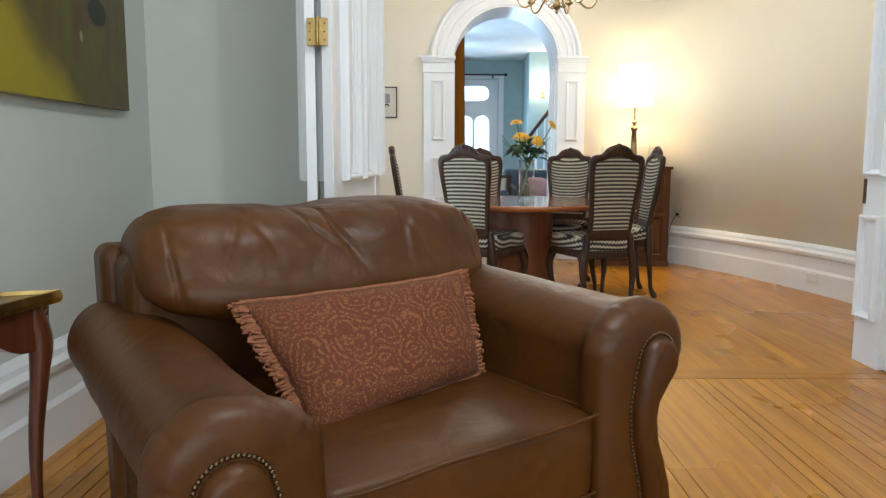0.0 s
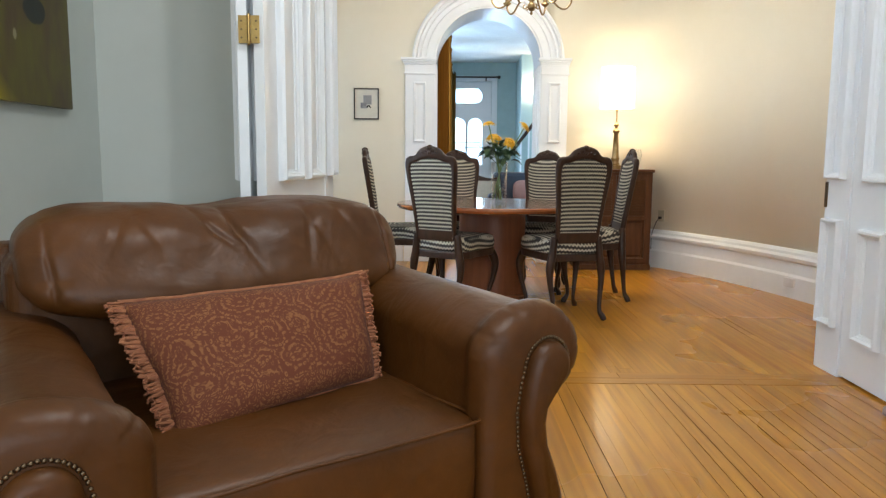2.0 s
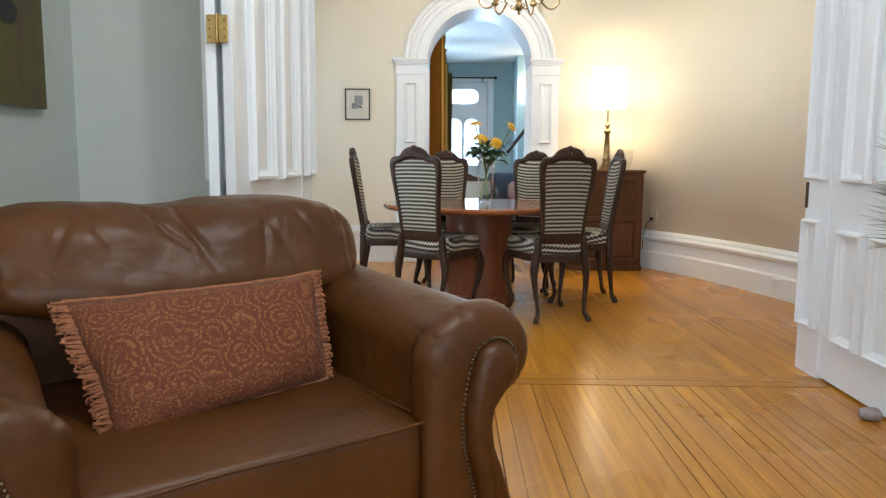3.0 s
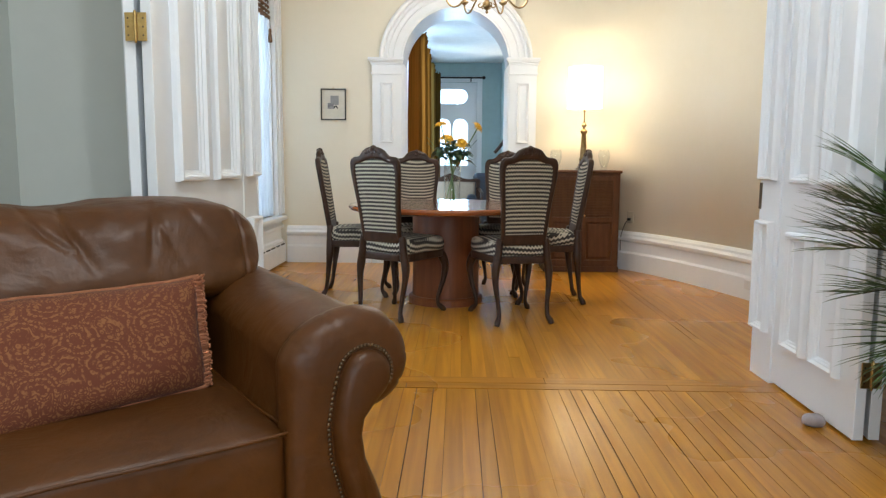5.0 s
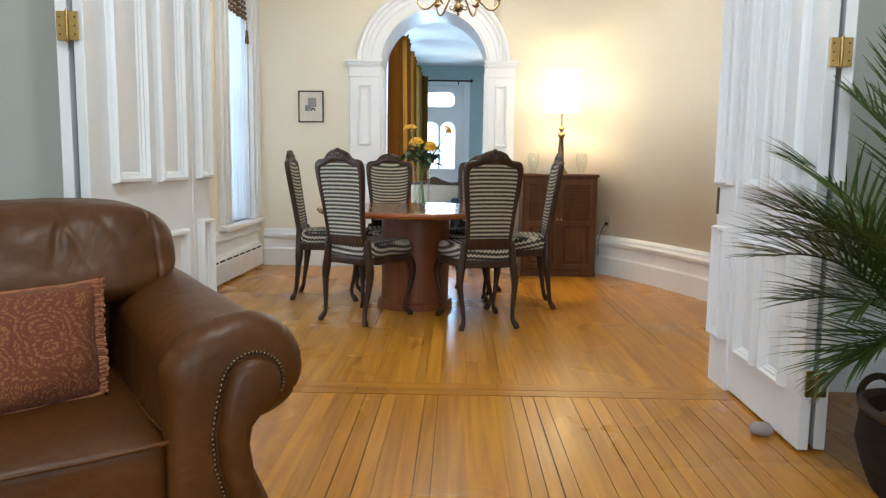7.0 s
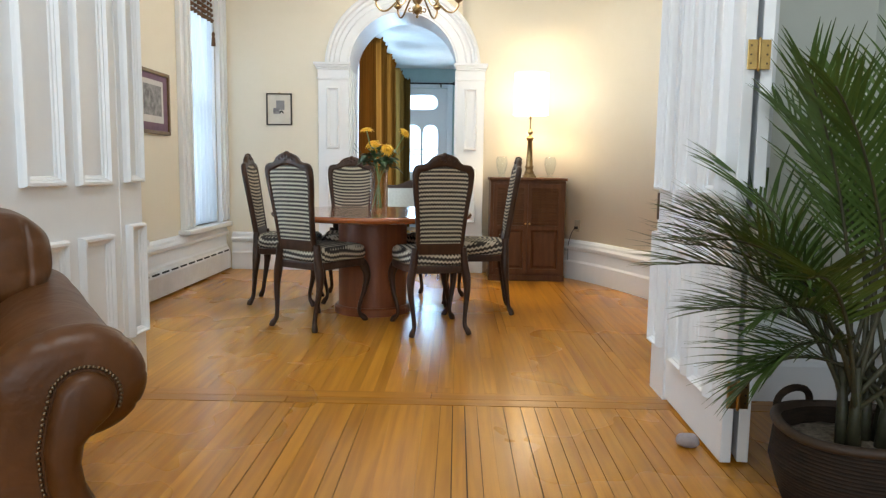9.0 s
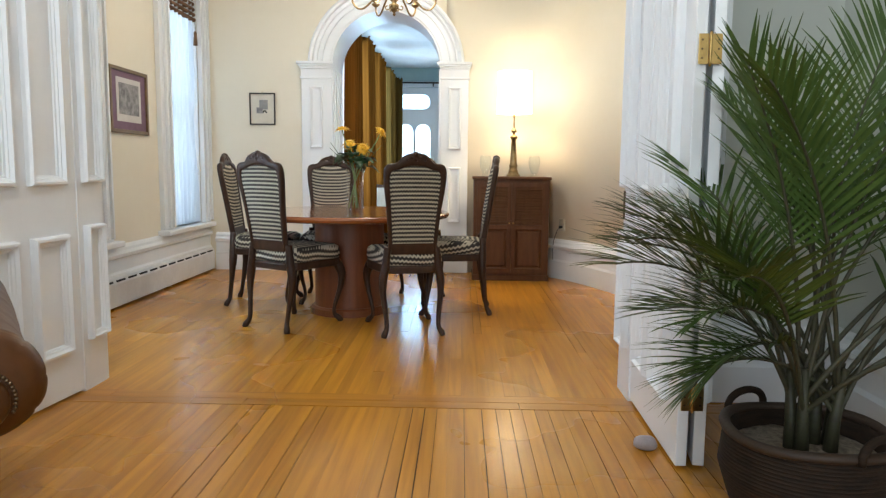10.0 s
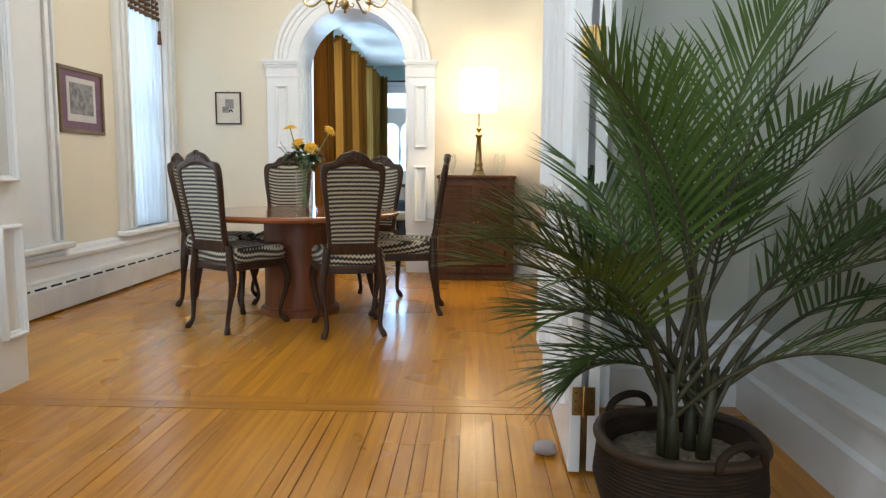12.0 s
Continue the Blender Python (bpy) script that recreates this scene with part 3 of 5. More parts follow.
# baseboard heater
heat = thing("baseboard_heater", Matrix.Translation((DL + 0.047, 0, 0)), "long white metal baseboard heater with dark slots", "heater")
METAL_WHITE = material("white_enamel", (0.78, 0.79, 0.80), 0.35, scale=4)
BLACK = material("dark_gap", (0.012, 0.012, 0.012), 0.7)
part("cover", along(bmesh.new(), [(0, FAR0 - 0.08), (0, PART1 + 0.1)], [(0, 0.02), (0.05, 0.02), (0.052, 0.19), (0.035, 0.235), (0, 0.245)]), METAL_WHITE, heat)
for k in range(18):
    y = 7.20 - k * 0.19
    part("slot", boxes((0.036, y - 0.065, 0.203, 0.0508, y + 0.065, 0.216)), BLACK, heat)

# ---- leather armchair ----
CH = Matrix.Translation((0.287, 1.514, 0)) @ Matrix.Rotation(radians(35.8), 4, "Z")
chair = thing("leather_armchair", CH, "wide brown leather armchair with rolled arms and nailhead trim", "armchair")


def arm_section(grow=0.0, top=0.0, flare=0.0):
    """The outline of the right arm in x and z."""
    cx, cz, r = 0.510, 0.622 + top, 0.101 + grow
    pts = [(0.345 - grow, 0.09), (0.340 - grow, 0.25), (0.342 - grow, 0.45)]
    for i in range(88):
        a = radians(180 - i * 3)
        pts.append((cx + r * math.cos(a) * (1.5 if a > math.pi / 2 else 1.0), cz + r * math.sin(a)))
    low = [(0.497, 0.508 + top, 0), (0.490, 0.475, 0), (0.488, 0.42, 0.012), (0.490, 0.36, 0.035), (0.494, 0.30, 0.051), (0.51, 0.20, 0.055), (0.53, 0.09, 0.045)]
    pts += [(x + grow + d * flare, z) for x, z, d in low]
    return pts


def wrinkle(p, amount=0.004, scale=9.0):
    q = Vector(p)
    return (p[0] + amount * noise.noise(q * scale), p[1] + amount * noise.noise(q * scale + Vector((7, 3, 1))), p[2] + amount * noise.noise(q * scale + Vector((2, 9, 5))))


def settle(s, x, y, z):
    """One arm has sunk a little and leans inwards at its front."""
    f = 1.0 if s < 0 else 0.0
    return (x + (0.012 + 0.012 * max(0.0, min(1.0, (y + 0.2) / 0.5))) * f, y, z - 0.045 * f * min(1.0, z / 0.55))


for s in (1, -1):
    ys = [-0.497, -0.492, -0.48, -0.465, -0.45, -0.435, -0.42, -0.405] + list(np.linspace(-0.385, 0.42, 14)) + [0.44]
    gr = [-0.03, -0.012, 0.003, 0.010, 0.015, 0.016, 0.013, 0.002] + [0.001] * 14 + [-0.02]
    loops = []
    for y, g in zip(ys, gr):
        t = (y + 0.5) / 0.94
        flare = max(0.0, min(1.0, (-0.25 - y) / 0.18))
        sec = []
        for (xa, za), (xb, zb) in zip(arm_section(g, 0.03 * t, flare), arm_section(min(g, 0.003), 0.03 * t, flare)):
            k = max(0.0, min(1.0, (za - 0.47) / 0.12))   # only the scroll is padded out at its front
            sec.append((xb + (xa - xb) * k, zb + (za - zb) * k))
        lp = []
        for k, (x, z) in enumerate(sec):
            a = math.atan2(z - 0.622, x - 0.505)
            if -0.495 < y < -0.35 and z > 0.50 and k > 3:   # gathered leather behind the scroll
                deep = min(1.0, (y + 0.497) / 0.02) * max(0.0, min(1.0, (-0.36 - y) / 0.075))
                fold = 0.005 * (1 - abs(math.sin(a * 3.6 + 0.9 + y * 3.0 + 0.9 * math.sin(a * 2.3)))) ** 7 * deep
                out = 0.006 * max(0.0, math.cos(a)) * deep
                x, z = x + (out - fold) * math.cos(a), z + (out - fold) * math.sin(a)
            lp.append(settle(s, *wrinkle((s * x, y, z), 0.005, 7)))
        loops.append(lp)
    arm = part("arm", rings(bmesh.new(), loops), LEATHER, chair, smooth=True)
    # facing panel of the scroll
    def facing(k):
        cx, cz, r = 0.508, 0.600, 0.057 - k
        pts = [(0.500 + k, 0.09), (0.492 + k, 0.20), (0.462 + k, 0.33), (0.434 + k, 0.43), (0.429 + k, 0.506), (0.441 + k, 0.572)]
        pts += [(cx + r * math.cos(radians(165 - 15 * i)), cz + r * math.sin(radians(165 - 15 * i))) for i in range(15)]
        low = [(0.525, 0.540), (0.501, 0.512), (0.494, 0.475), (0.502, 0.42), (0.527, 0.36), (0.548, 0.30), (0.567, 0.20), (0.577, 0.09)]
        return pts + [(x - k, z) for x, z in low]
    face = [[settle(s, s * x, y, z) for x, z in facing(k)] for y, k in ((-0.47, 0.0), (-0.508, 0.0), (-0.519, 0.006), (-0.526, 0.014), (-0.529, 0.022))]
    part("arm_facing", rings(bmesh.new(), face), LEATHER, arm, "rolled leather facing of the arm", smooth=True)
    # rows of nailheads round the facing
    line = facing(-0.009)[:-9]
    dense = []
    for a, b in zip(line, line[1:]):
        L = math.hypot(b[0] - a[0], b[1] - a[1])
        n = max(1, round(L / 0.0108))
        dense += [(a[0] + (b[0] - a[0]) * i / n, a[1] + (b[1] - a[1]) * i / n) for i in range(n)]
    bm = bmesh.new()
    for x, z in dense:
        one = lathe(bmesh.new(), [(0.0045, 0), (0.0040, 0.0018), (0.0023, 0.003), (0, 0.0035)], 8)
        join(bm, one, Matrix.Translation(settle(s, s * x, -0.499, z)) @ Matrix.Rotation(radians(90), 4, "X"))
    tagged(part("nailhead_trim", bm, NAIL, arm, "row of small brass nailheads", smooth=True), kind="stuff")


def seat_warp(x, y, z):
    b = max(0.0, 1 - (x / 0.36) ** 2) * max(0.0, 1 - (y / 0.47) ** 2)
    return wrinkle((x, y, z + (0.014 * b if z > 0 else 0)), 0.005, 6)


part("seat_cushion", pillow_shape(bmesh.new(), 0.350, 0.42, 0.105, 0.17, 0.13, 72, 24, seat_warp), LEATHER, chair, "plump leather seat cushion", smooth=True, m=Matrix.Translation((0, -0.060, 0.402)))
pp = [(-0.342, 0.2, 0.0), (-0.342, -0.1, 0), (-0.342, -0.37, 0.0), (-0.338, -0.402, 0), (-0.31, -0.414, 0), (-0.1, -0.416, 0), (0.1, -0.416, 0), (0.31, -0.414, 0), (0.338, -0.402, 0), (0.342, -0.37, 0), (0.342, -0.1, 0), (0.342, 0.2, 0)]
for z in (0.494, 0.312):
    part("piping", tube(bmesh.new(), [wrinkle((x, y - 0.062, z + 0.012 * x), 0.004, 6) for x, y, _ in curve_points(pp, 8)], 0.0042, 8), LEATHER, chair, smooth=True)
part("front_rail", pillow_shape(bmesh.new(), 0.36, 0.45, 0.11, 0.15, 0.12, 40, 12, lambda x, y, z: wrinkle((x, y, z), 0.003)), LEATHER, chair, smooth=True, m=Matrix.Translation((0, -0.045, 0.20)))


def back_warp(x, y, z):
    """A long soft roll that hangs over at its lower front edge, gathered at its middle and at both end seams."""
    f = x / 0.50
    hi = max(0.0, min(1.0, z / 0.13))
    z2 = z * (1 + 0.03 * abs(f) ** 2) - 0.014 * hi * math.cos(f * 1.5) ** 2 - 0.010 * hi * math.exp(-((x + 0.06) / 0.10) ** 2)
    y2 = y * (1 - 0.22 * abs(f) ** 4) + 0.42 * z
    if y < 0:
        fade = max(0.0, min(1.0, (z + 0.05) / 0.12))
        for x0, lean, wide, deep in ((0.02, -0.35, 0.009, 0.020), (-0.01, -0.9, 0.010, 0.012), (0.015, 0.0, 0.060, 0.014), (-0.20, -0.5, 0.012, 0.006), (-0.31, 0.5, 0.012, 0.005), (0.19, 0.3, 0.011, 0.009), (0.24, -0.4, 0.010, 0.006), (0.34, -0.6, 0.012, 0.005)):
            y2 += deep * fade * math.exp(-((x - x0 - lean * (z - 0.03)) / wide) ** 2)
        y2 -= 0.018 * math.exp(-((z + 0.075) / 0.045) ** 2) * max(0.0, 1 - abs(f) ** 3)
        z2 -= 0.012 * math.exp(-((z + 0.10) / 0.05) ** 2) * max(0.0, math.cos(f * 1.5))
    seam = abs(x) - 0.43
    y2 += (0.009 * math.exp(-(seam / 0.007) ** 2) + 0.005 * math.exp(-((abs(seam) - 0.02) / 0.02) ** 2) * math.sin(z * 120 + 2 * math.sin(z * 41))) * (1 if y < 0 else -1)
    return wrinkle(wrinkle((x, y2, z2), 0.010, 6), 0.003, 19)


part("back_cushion", pillow_shape(bmesh.new(), 0.496, 0.185, 0.142, 0.62, 0.30, 320, 72, back_warp, True), LEATHER, chair, "puffed leather back cushion with gathered seams", smooth=True, m=Matrix.Translation((0.033, 0.295, 0.816)))
part("lower_back", box(bmesh.new(), -0.48, 0.235, 0.20, 0.48, 0.42, 0.84, bevel=0.05, segments=6), LEATHER, chair)
bm = box(bmesh.new(), -0.503, 0.375, 0.10, 0.503, 0.515, 0.845, bevel=0.035, segments=6)
for v in bm.verts:
    v.co.y += 0.06 * (v.co.z - 0.45)
part("back_frame", bm, LEATHER, chair)
for x in (-0.44, 0.44):
    for y in (-0.42, 0.42):
        part("foot", lathe(bmesh.new(), [(0, 0), (0.03, 0), (0.045, 0.03), (0.04, 0.07), (0.03, 0.10), (0, 0.10)], 16, x, y), DARK_WOOD, chair, "dark turned wooden foot", smooth=True)

# ---- dining table and chairs ----
TX, TY, TR = 1.10, 5.32, 0.74
table = thing("dining_table", Matrix.Translation((TX, TY, 0)), "round polished cherry dining table on a drum base", "table")
part("tabletop", lathe(bmesh.new(), [(0, 0.705), (TR - 0.03, 0.705), (TR - 0.012, 0.712), (TR, 0.728), (TR - 0.003, 0.742), (TR - 0.012, 0.748), (0, 0.748)], 72), CHERRY, table, "glossy round tabletop")
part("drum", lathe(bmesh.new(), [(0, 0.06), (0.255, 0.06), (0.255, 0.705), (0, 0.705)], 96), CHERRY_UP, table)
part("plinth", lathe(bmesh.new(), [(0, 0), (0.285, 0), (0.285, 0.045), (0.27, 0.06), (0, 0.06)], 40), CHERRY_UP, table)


def zigzag_cloth(name, light, dark, pitch, seat=False):
    """Woven cloth with wavy pale stripes on a dark ground."""
    m = bpy.data.materials.new(name)
    m.use_nodes = True
    n, l = m.node_tree.nodes, m.node_tree.links
    b = n["Principled BSDF"]
    b.inputs["Roughness"].default_value = 0.85
    co, sp = n.new("ShaderNodeTexCoord"), n.new("ShaderNodeSeparateXYZ")
    l.new(co.outputs["Object"], sp.inputs[0])

    def math_node(op, a, c):
        q = n.new("ShaderNodeMath")
        q.operation = op
        for i, v in enumerate((a, c)):
            if isinstance(v, (int, float)):
                q.inputs[i].default_value = v
            else:
                l.new(v, q.inputs[i])
        return q.outputs[0]
    zig = math_node("PINGPONG", math_node("ADD", sp.outputs[0], sp.outputs[1]) if seat else sp.outputs[0], 0.013 if seat else 0.0095)
    ring = math_node("MAXIMUM", math_node("ABSOLUTE", sp.outputs[0], 0), math_node("ABSOLUTE", sp.outputs[1], 0))
    s = math_node("ADD", math_node("ADD", ring if seat else sp.outputs[1], sp.outputs[2]), math_node("MULTIPLY", zig, 0.8))
    saw = math_node("PINGPONG", s, pitch / 2)
    mr = n.new("ShaderNodeMapRange")
    mr.inputs[1].default_value, mr.inputs[2].default_value = pitch * 0.25, pitch * 0.32
    l.new(saw, mr.inputs[0])
    nz = n.new("ShaderNodeTexNoise")
    nz.inputs["Scale"].default_value = 260
    l.new(co.outputs["Object"], nz.inputs["Vector"])
    mx = n.new("ShaderNodeMix")
    mx.data_type = "RGBA"
    mx.inputs[6].default_value, mx.inputs[7].default_value = (*dark, 1), (*light, 1)
    l.new(mr.outputs[0], mx.inputs[0])
    m2 = n.new("ShaderNodeMix")
    m2.data_type, m2.blend_type = "RGBA", "MULTIPLY"
    m2.inputs[0].default_value = 0.5
    l.new(mx.outputs[2], m2.inputs[6])
    l.new(nz.outputs[0], m2.inputs[7])
    l.new(m2.outputs[2], b.inputs["Base Color"])
    bp = n.new("ShaderNodeBump")
    bp.inputs["Strength"].default_value, bp.inputs["Distance"].default_value = 0.4, 0.002
    l.new(mr.outputs[0], bp.inputs["Height"])
    l.new(bp.outputs[0], b.inputs["Normal"])
    return m


CLOTH = zigzag_cloth("zigzag_striped_cloth", (0.58, 0.52, 0.40), (0.030, 0.024, 0.020), 0.026)
SEAT_CLOTH = zigzag_cloth("zigzag_seat_cloth", (0.62, 0.56, 0.44), (0.030, 0.024, 0.020), 0.034, True)


def back_outline(inset=0.0, n=7):
    """Half of the carved back's outline from the bottom rail to the crest, mirrored: x and z."""
    half = curve_points([(0.165, 0.52), (0.172, 0.62), (0.186, 0.78), (0.206, 0.92), (0.214, 1.00), (0.213, 1.05), (0.198, 1.08), (0.17, 1.09), (0.14, 1.092), (0.115, 1.104), (0.088, 1.134), (0.05, 1.150), (0.02, 1.157), (0.0, 1.16)], n)
    pts = []
    for x, z in half:
        d = math.hypot(x, z - 0.80) or 1
        pts.append((x - inset * x / d * 1.1, z - inset * (z - 0.80) / d))
    return [(-x, z) for x, z in pts[:-1]] + pts[::-1]


def inner_outline(n=7):
    half = curve_points([(0.142, 0.585), (0.148, 0.70), (0.162, 0.86), (0.172, 0.96), (0.170, 1.02), (0.155, 1.045), (0.11, 1.055), (0.05, 1.075), (0.0, 1.08)], n)
    pts = [tuple(p) for p in half]
    return [(-x, z) for x, z in pts[:-1]] + pts[::-1]


LEAN = Matrix.Translation((0, -0.215, 0.50)) @ Matrix.Rotation(radians(9), 4, "X") @ Matrix.Translation((0, 0, -0.50))


def dining_chair():
    c = thing("dining_chair", Matrix(), "tall dark carved dining chair in black and cream zigzag cloth", "chair", "chairs round the dining table")
    # carved frame of the back: ring between two outlines with a rounded section
    outer, inn = back_outline(), inner_outline(9)
    m_out, m_in = np.array(outer), np.array(inn)

    def resample(p, k):
        d = np.r_[0, np.cumsum(np.hypot(*np.diff(p, axis=0).T))]
        t = np.linspace(0, d[-1], k)
        return np.stack([np.interp(t, d, p[:, 0]), np.interp(t, d, p[:, 1])], 1)
    po, pi_ = resample(m_out, 90), resample(m_in, 90)
    loops = []
    for a, b in zip(po, pi_):
        sec = []
        for u, h in ((0, 0.0), (0.08, 0.014), (0.3, 0.02), (0.6, 0.017), (0.85, 0.019), (1.0, 0.012), (1.0, -0.012), (0.85, -0.019), (0.6, -0.017), (0.3, -0.02), (0.08, -0.014)):
            q = a + (b - a) * u
            sec.append((q[0], h, q[1]))
        loops.append(sec)
    part("back_frame", rings(bmesh.new(), loops), DARK_WOOD, c, smooth=True, m=LEAN)
    bm = boxes((-0.15, -0.016, 0.52, 0.15, 0.016, 0.592), bevel=0.004)
    part("bottom_rail", bm, DARK_WOOD, c, m=LEAN)
    # crest carving
    bm = bmesh.new()
    for x, z, r in ((0, 1.145, 0.022), (-0.028, 1.128, 0.017), (0.028, 1.128, 0.017), (-0.06, 1.118, 0.015), (0.06, 1.118, 0.015), (0, 1.115, 0.018)):
        o = pillow_shape(bmesh.new(), r, 0.026, r * 0.9, 1, 1, 12, 8)
        join(bm, o, Matrix.Translation((x, 0, z)))
    part("crest_carving", bm, DARK_WOOD, c, smooth=True, m=LEAN)
    # cloth panels, front padded and rear flat
    for y, puff in ((0.010, 0.022), (-0.010, -0.006)):
        bm = bmesh.new()
        cen = m_in.mean(axis=0)
        lps = []
        for k in (1.0, 0.94, 0.8, 0.5, 0.2, 0.02):
            lps.append([(cen[0] + (x - cen[0]) * k, y + puff * (1 - k ** 4), cen[1] + (z - cen[1]) * k) for x, z in resample(m_in, 60)])
        rings(bm, lps, caps=False)
        bm.faces.new([bm.verts.new(p) for p in lps[-1]])
        part("back_padding" if puff > 0 else "back_cloth", bm, CLOTH, c, smooth=True, m=LEAN)
    # seat
    out = [(-0.19, -0.215), (0.19, -0.215), (0.235, 0.0), (0.25, 0.18), (0.20, 0.235), (0.0, 0.255), (-0.20, 0.235), (-0.25, 0.18), (-0.235, 0.0)]
    ring = [tuple(p) for p in curve_points(out + [out[0]], 5)][:-1]
    bm = bmesh.new()
    rings(bm, [[(x * k, y * k, z) for x, y in ring] for k, z in ((0.97, 0.395), (1.0, 0.40), (1.0, 0.435), (0.985, 0.445))])
    part("seat_frame", bm, DARK_WOOD, c)
    bm = bmesh.new()
    bow = [tuple(p) for p in curve_points([(-0.235, 0.40), (-0.15, 0.385), (-0.06, 0.395), (0, 0.372), (0.06, 0.395), (0.15, 0.385), (0.235, 0.40)], 5)]
    slab(bm, bow + [(0.235, 0.41), (-0.235, 0.41)], 0.222, 0.244)
    part("apron", bm, DARK_WOOD, c)
    bm = bmesh.new()
    rings(bm, [[(x * k, y * k + 0.004, z) for x, y in ring] for k, z in ((0.95, 0.445), (0.985, 0.450), (1.0, 0.475), (0.995, 0.505), (0.965, 0.525), (0.88, 0.540), (0.5, 0.550), (0.1, 0.552))])
    part("seat", bm, SEAT_CLOTH, c, smooth=True)
    # cabriole legs in front, raked ones behind
    for s in (-1, 1):
        keys = [(s * 0.200, 0.195, 0.44, 0.032), (s * 0.228, 0.222, 0.385, 0.034), (s * 0.242, 0.236, 0.32, 0.028), (s * 0.230, 0.224, 0.22, 0.0195), (s * 0.205, 0.198, 0.11, 0.0145), (s * 0.204, 0.197, 0.055, 0.0145), (s * 0.228, 0.222, 0.022, 0.021), (s * 0.238, 0.233, 0.0, 0.018)]
        k = curve_points(keys, 5)
        part("leg", tube(bmesh.new(), [p[:3] for p in k], [p[3] for p in k], 10), DARK_WOOD, c, smooth=True)
        keys = [(s * 0.172, -0.215, 0.56, 0.024), (s * 0.184, -0.214, 0.44, 0.029), (s * 0.200, -0.214, 0.36, 0.030), (s * 0.202, -0.222, 0.27, 0.0225), (s * 0.186, -0.238, 0.14, 0.0165), (s * 0.182, -0.250, 0.06, 0.016), (s * 0.200, -0.268, 0.022, 0.021), (s * 0.208, -0.276, 0.0, 0.018)]
        k = curve_points(keys, 5)
        part("leg", tube(bmesh.new(), [p[:3] for p in k], [p[3] for p in k], 10), DARK_WOOD, c, smooth=True)
    return c


SEATS = [(1.56, 4.77, 16), (0.79, 4.86, -30), (0.395, 5.62, -88), (0.87, 5.78, -172), (1.52, 5.76, 162), (1.87, 5.40, 91)]
first = None
for x, y, a in SEATS:
    m = Matrix.Translation((x, y, 0)) @ Matrix.Rotation(radians(a), 4, "Z")
    if first is None:
        first = dining_chair()
        first.matrix_world = m @ Matrix.Diagonal((0.93, 1.0, 1.012, 1))
    else:
        copy_thing(first, m)

# ---- cabinet, lamp ----
cab = thing("louvred_cabinet", Matrix.Translation((2.05, 6.85, 0)), "brown wooden cabinet with two louvred doors", "cabinet")
CW, CD, CZ = 0.72, 0.42, 1.0
part("body", boxes((0, 0.02, 0.05, CW, CD, CZ - 0.03), bevel=0.003), CABINET_WOOD, cab)
part("cabinet_top", box(bmesh.new(), -0.015, -0.005, CZ - 0.03, CW + 0.015, CD, CZ, bevel=0.008), CABINET_WOOD, cab)
part("plinth", boxes((-0.008, 0.012, 0.0, CW + 0.008, CD, 0.055), bevel=0.004), CABINET_WOOD, cab)
for k in range(2):
    x0 = 0.03 + k * (CW - 0.06) / 2
    x1 = x0 + (CW - 0.06) / 2 - 0.004
    d = part("door", boxes((x0, 0, 0.08, x0 + 0.035, 0.02, 0.94), (x1 - 0.035, 0, 0.08, x1, 0.02, 0.94), (x0 + 0.035, 0, 0.08, x1 - 0.035, 0.02, 0.12), (x0 + 0.035, 0, 0.50, x1 - 0.035, 0.02, 0.54),
             (x0 + 0.035, 0, 0.90, x1 - 0.035, 0.02, 0.94)), CABINET_WOOD, cab)
    part("door_panel", framed(bmesh.new(), x0 + 0.036, 0.121, x1 - 0.036, 0.499, [(0, 0), (0.012, -0.006), (0.03, 0.004), (0.035, 0.004)], 0.012), CABINET_WOOD, d)
    for i in range(14):
        z = 0.547 + i * 0.0252
        b = boxes((x0 + 0.035, -0.010, -0.0025, x1 - 0.035, 0.022, 0.0025))
        bmesh.ops.transform(b, matrix=Matrix.Translation((0, 0.006, z + 0.006)) @ Matrix.Rotation(radians(56), 4, "X"), verts=b.verts)
        part("slat", b, CABINET_WOOD, d)
    part("knob", lathe(bmesh.new(), [(0, 0), (0.006, 0.0), (0.005, 0.008), (0.010, 0.014), (0.008, 0.02), (0, 0.022)], 12), BRASS, d, "small brass knob", smooth=True,
         m=Matrix.Translation((x1 - 0.017 if k == 0 else x0 + 0.017, 0, 0.56)) @ Matrix.Rotation(radians(90), 4, "X"))

LX, LY = 2.43, 7.03
lamp = thing("table_lamp", Matrix.Translation((LX, LY, CZ)), "tall brass table lamp with a lit white drum shade", "lamp")
part("lamp_foot", boxes((-0.062, -0.062, 0, 0.062, 0.062, 0.022), (-0.050, -0.050, 0.022, 0.050, 0.050, 0.04), bevel=0.004), DARK_BRASS, lamp, "stepped square brass foot")
part("lamp_base", lathe(bmesh.new(), [(0, 0.04), (0.045, 0.04), (0.047, 0.055), (0.036, 0.07), (0.038, 0.095), (0.044, 0.105), (0.036, 0.118), (0.033, 0.13), (0.028, 0.24), (0.022, 0.355), (0.030, 0.362), (0.036, 0.375), (0.036, 0.385), (0.022, 0.395),
     (0.012, 0.405), (0.012, 0.418), (0.027, 0.432), (0.027, 0.442), (0.012, 0.458), (0.008, 0.47), (0.0065, 0.56), (0.011, 0.57), (0.011, 0.60), (0, 0.61)], 24), DARK_BRASS, lamp, "turned brass column", smooth=True)
SHADE = bpy.data.materials.new("lit_lamp_shade")
SHADE.use_nodes = True
q = SHADE.node_tree.nodes["Principled BSDF"]
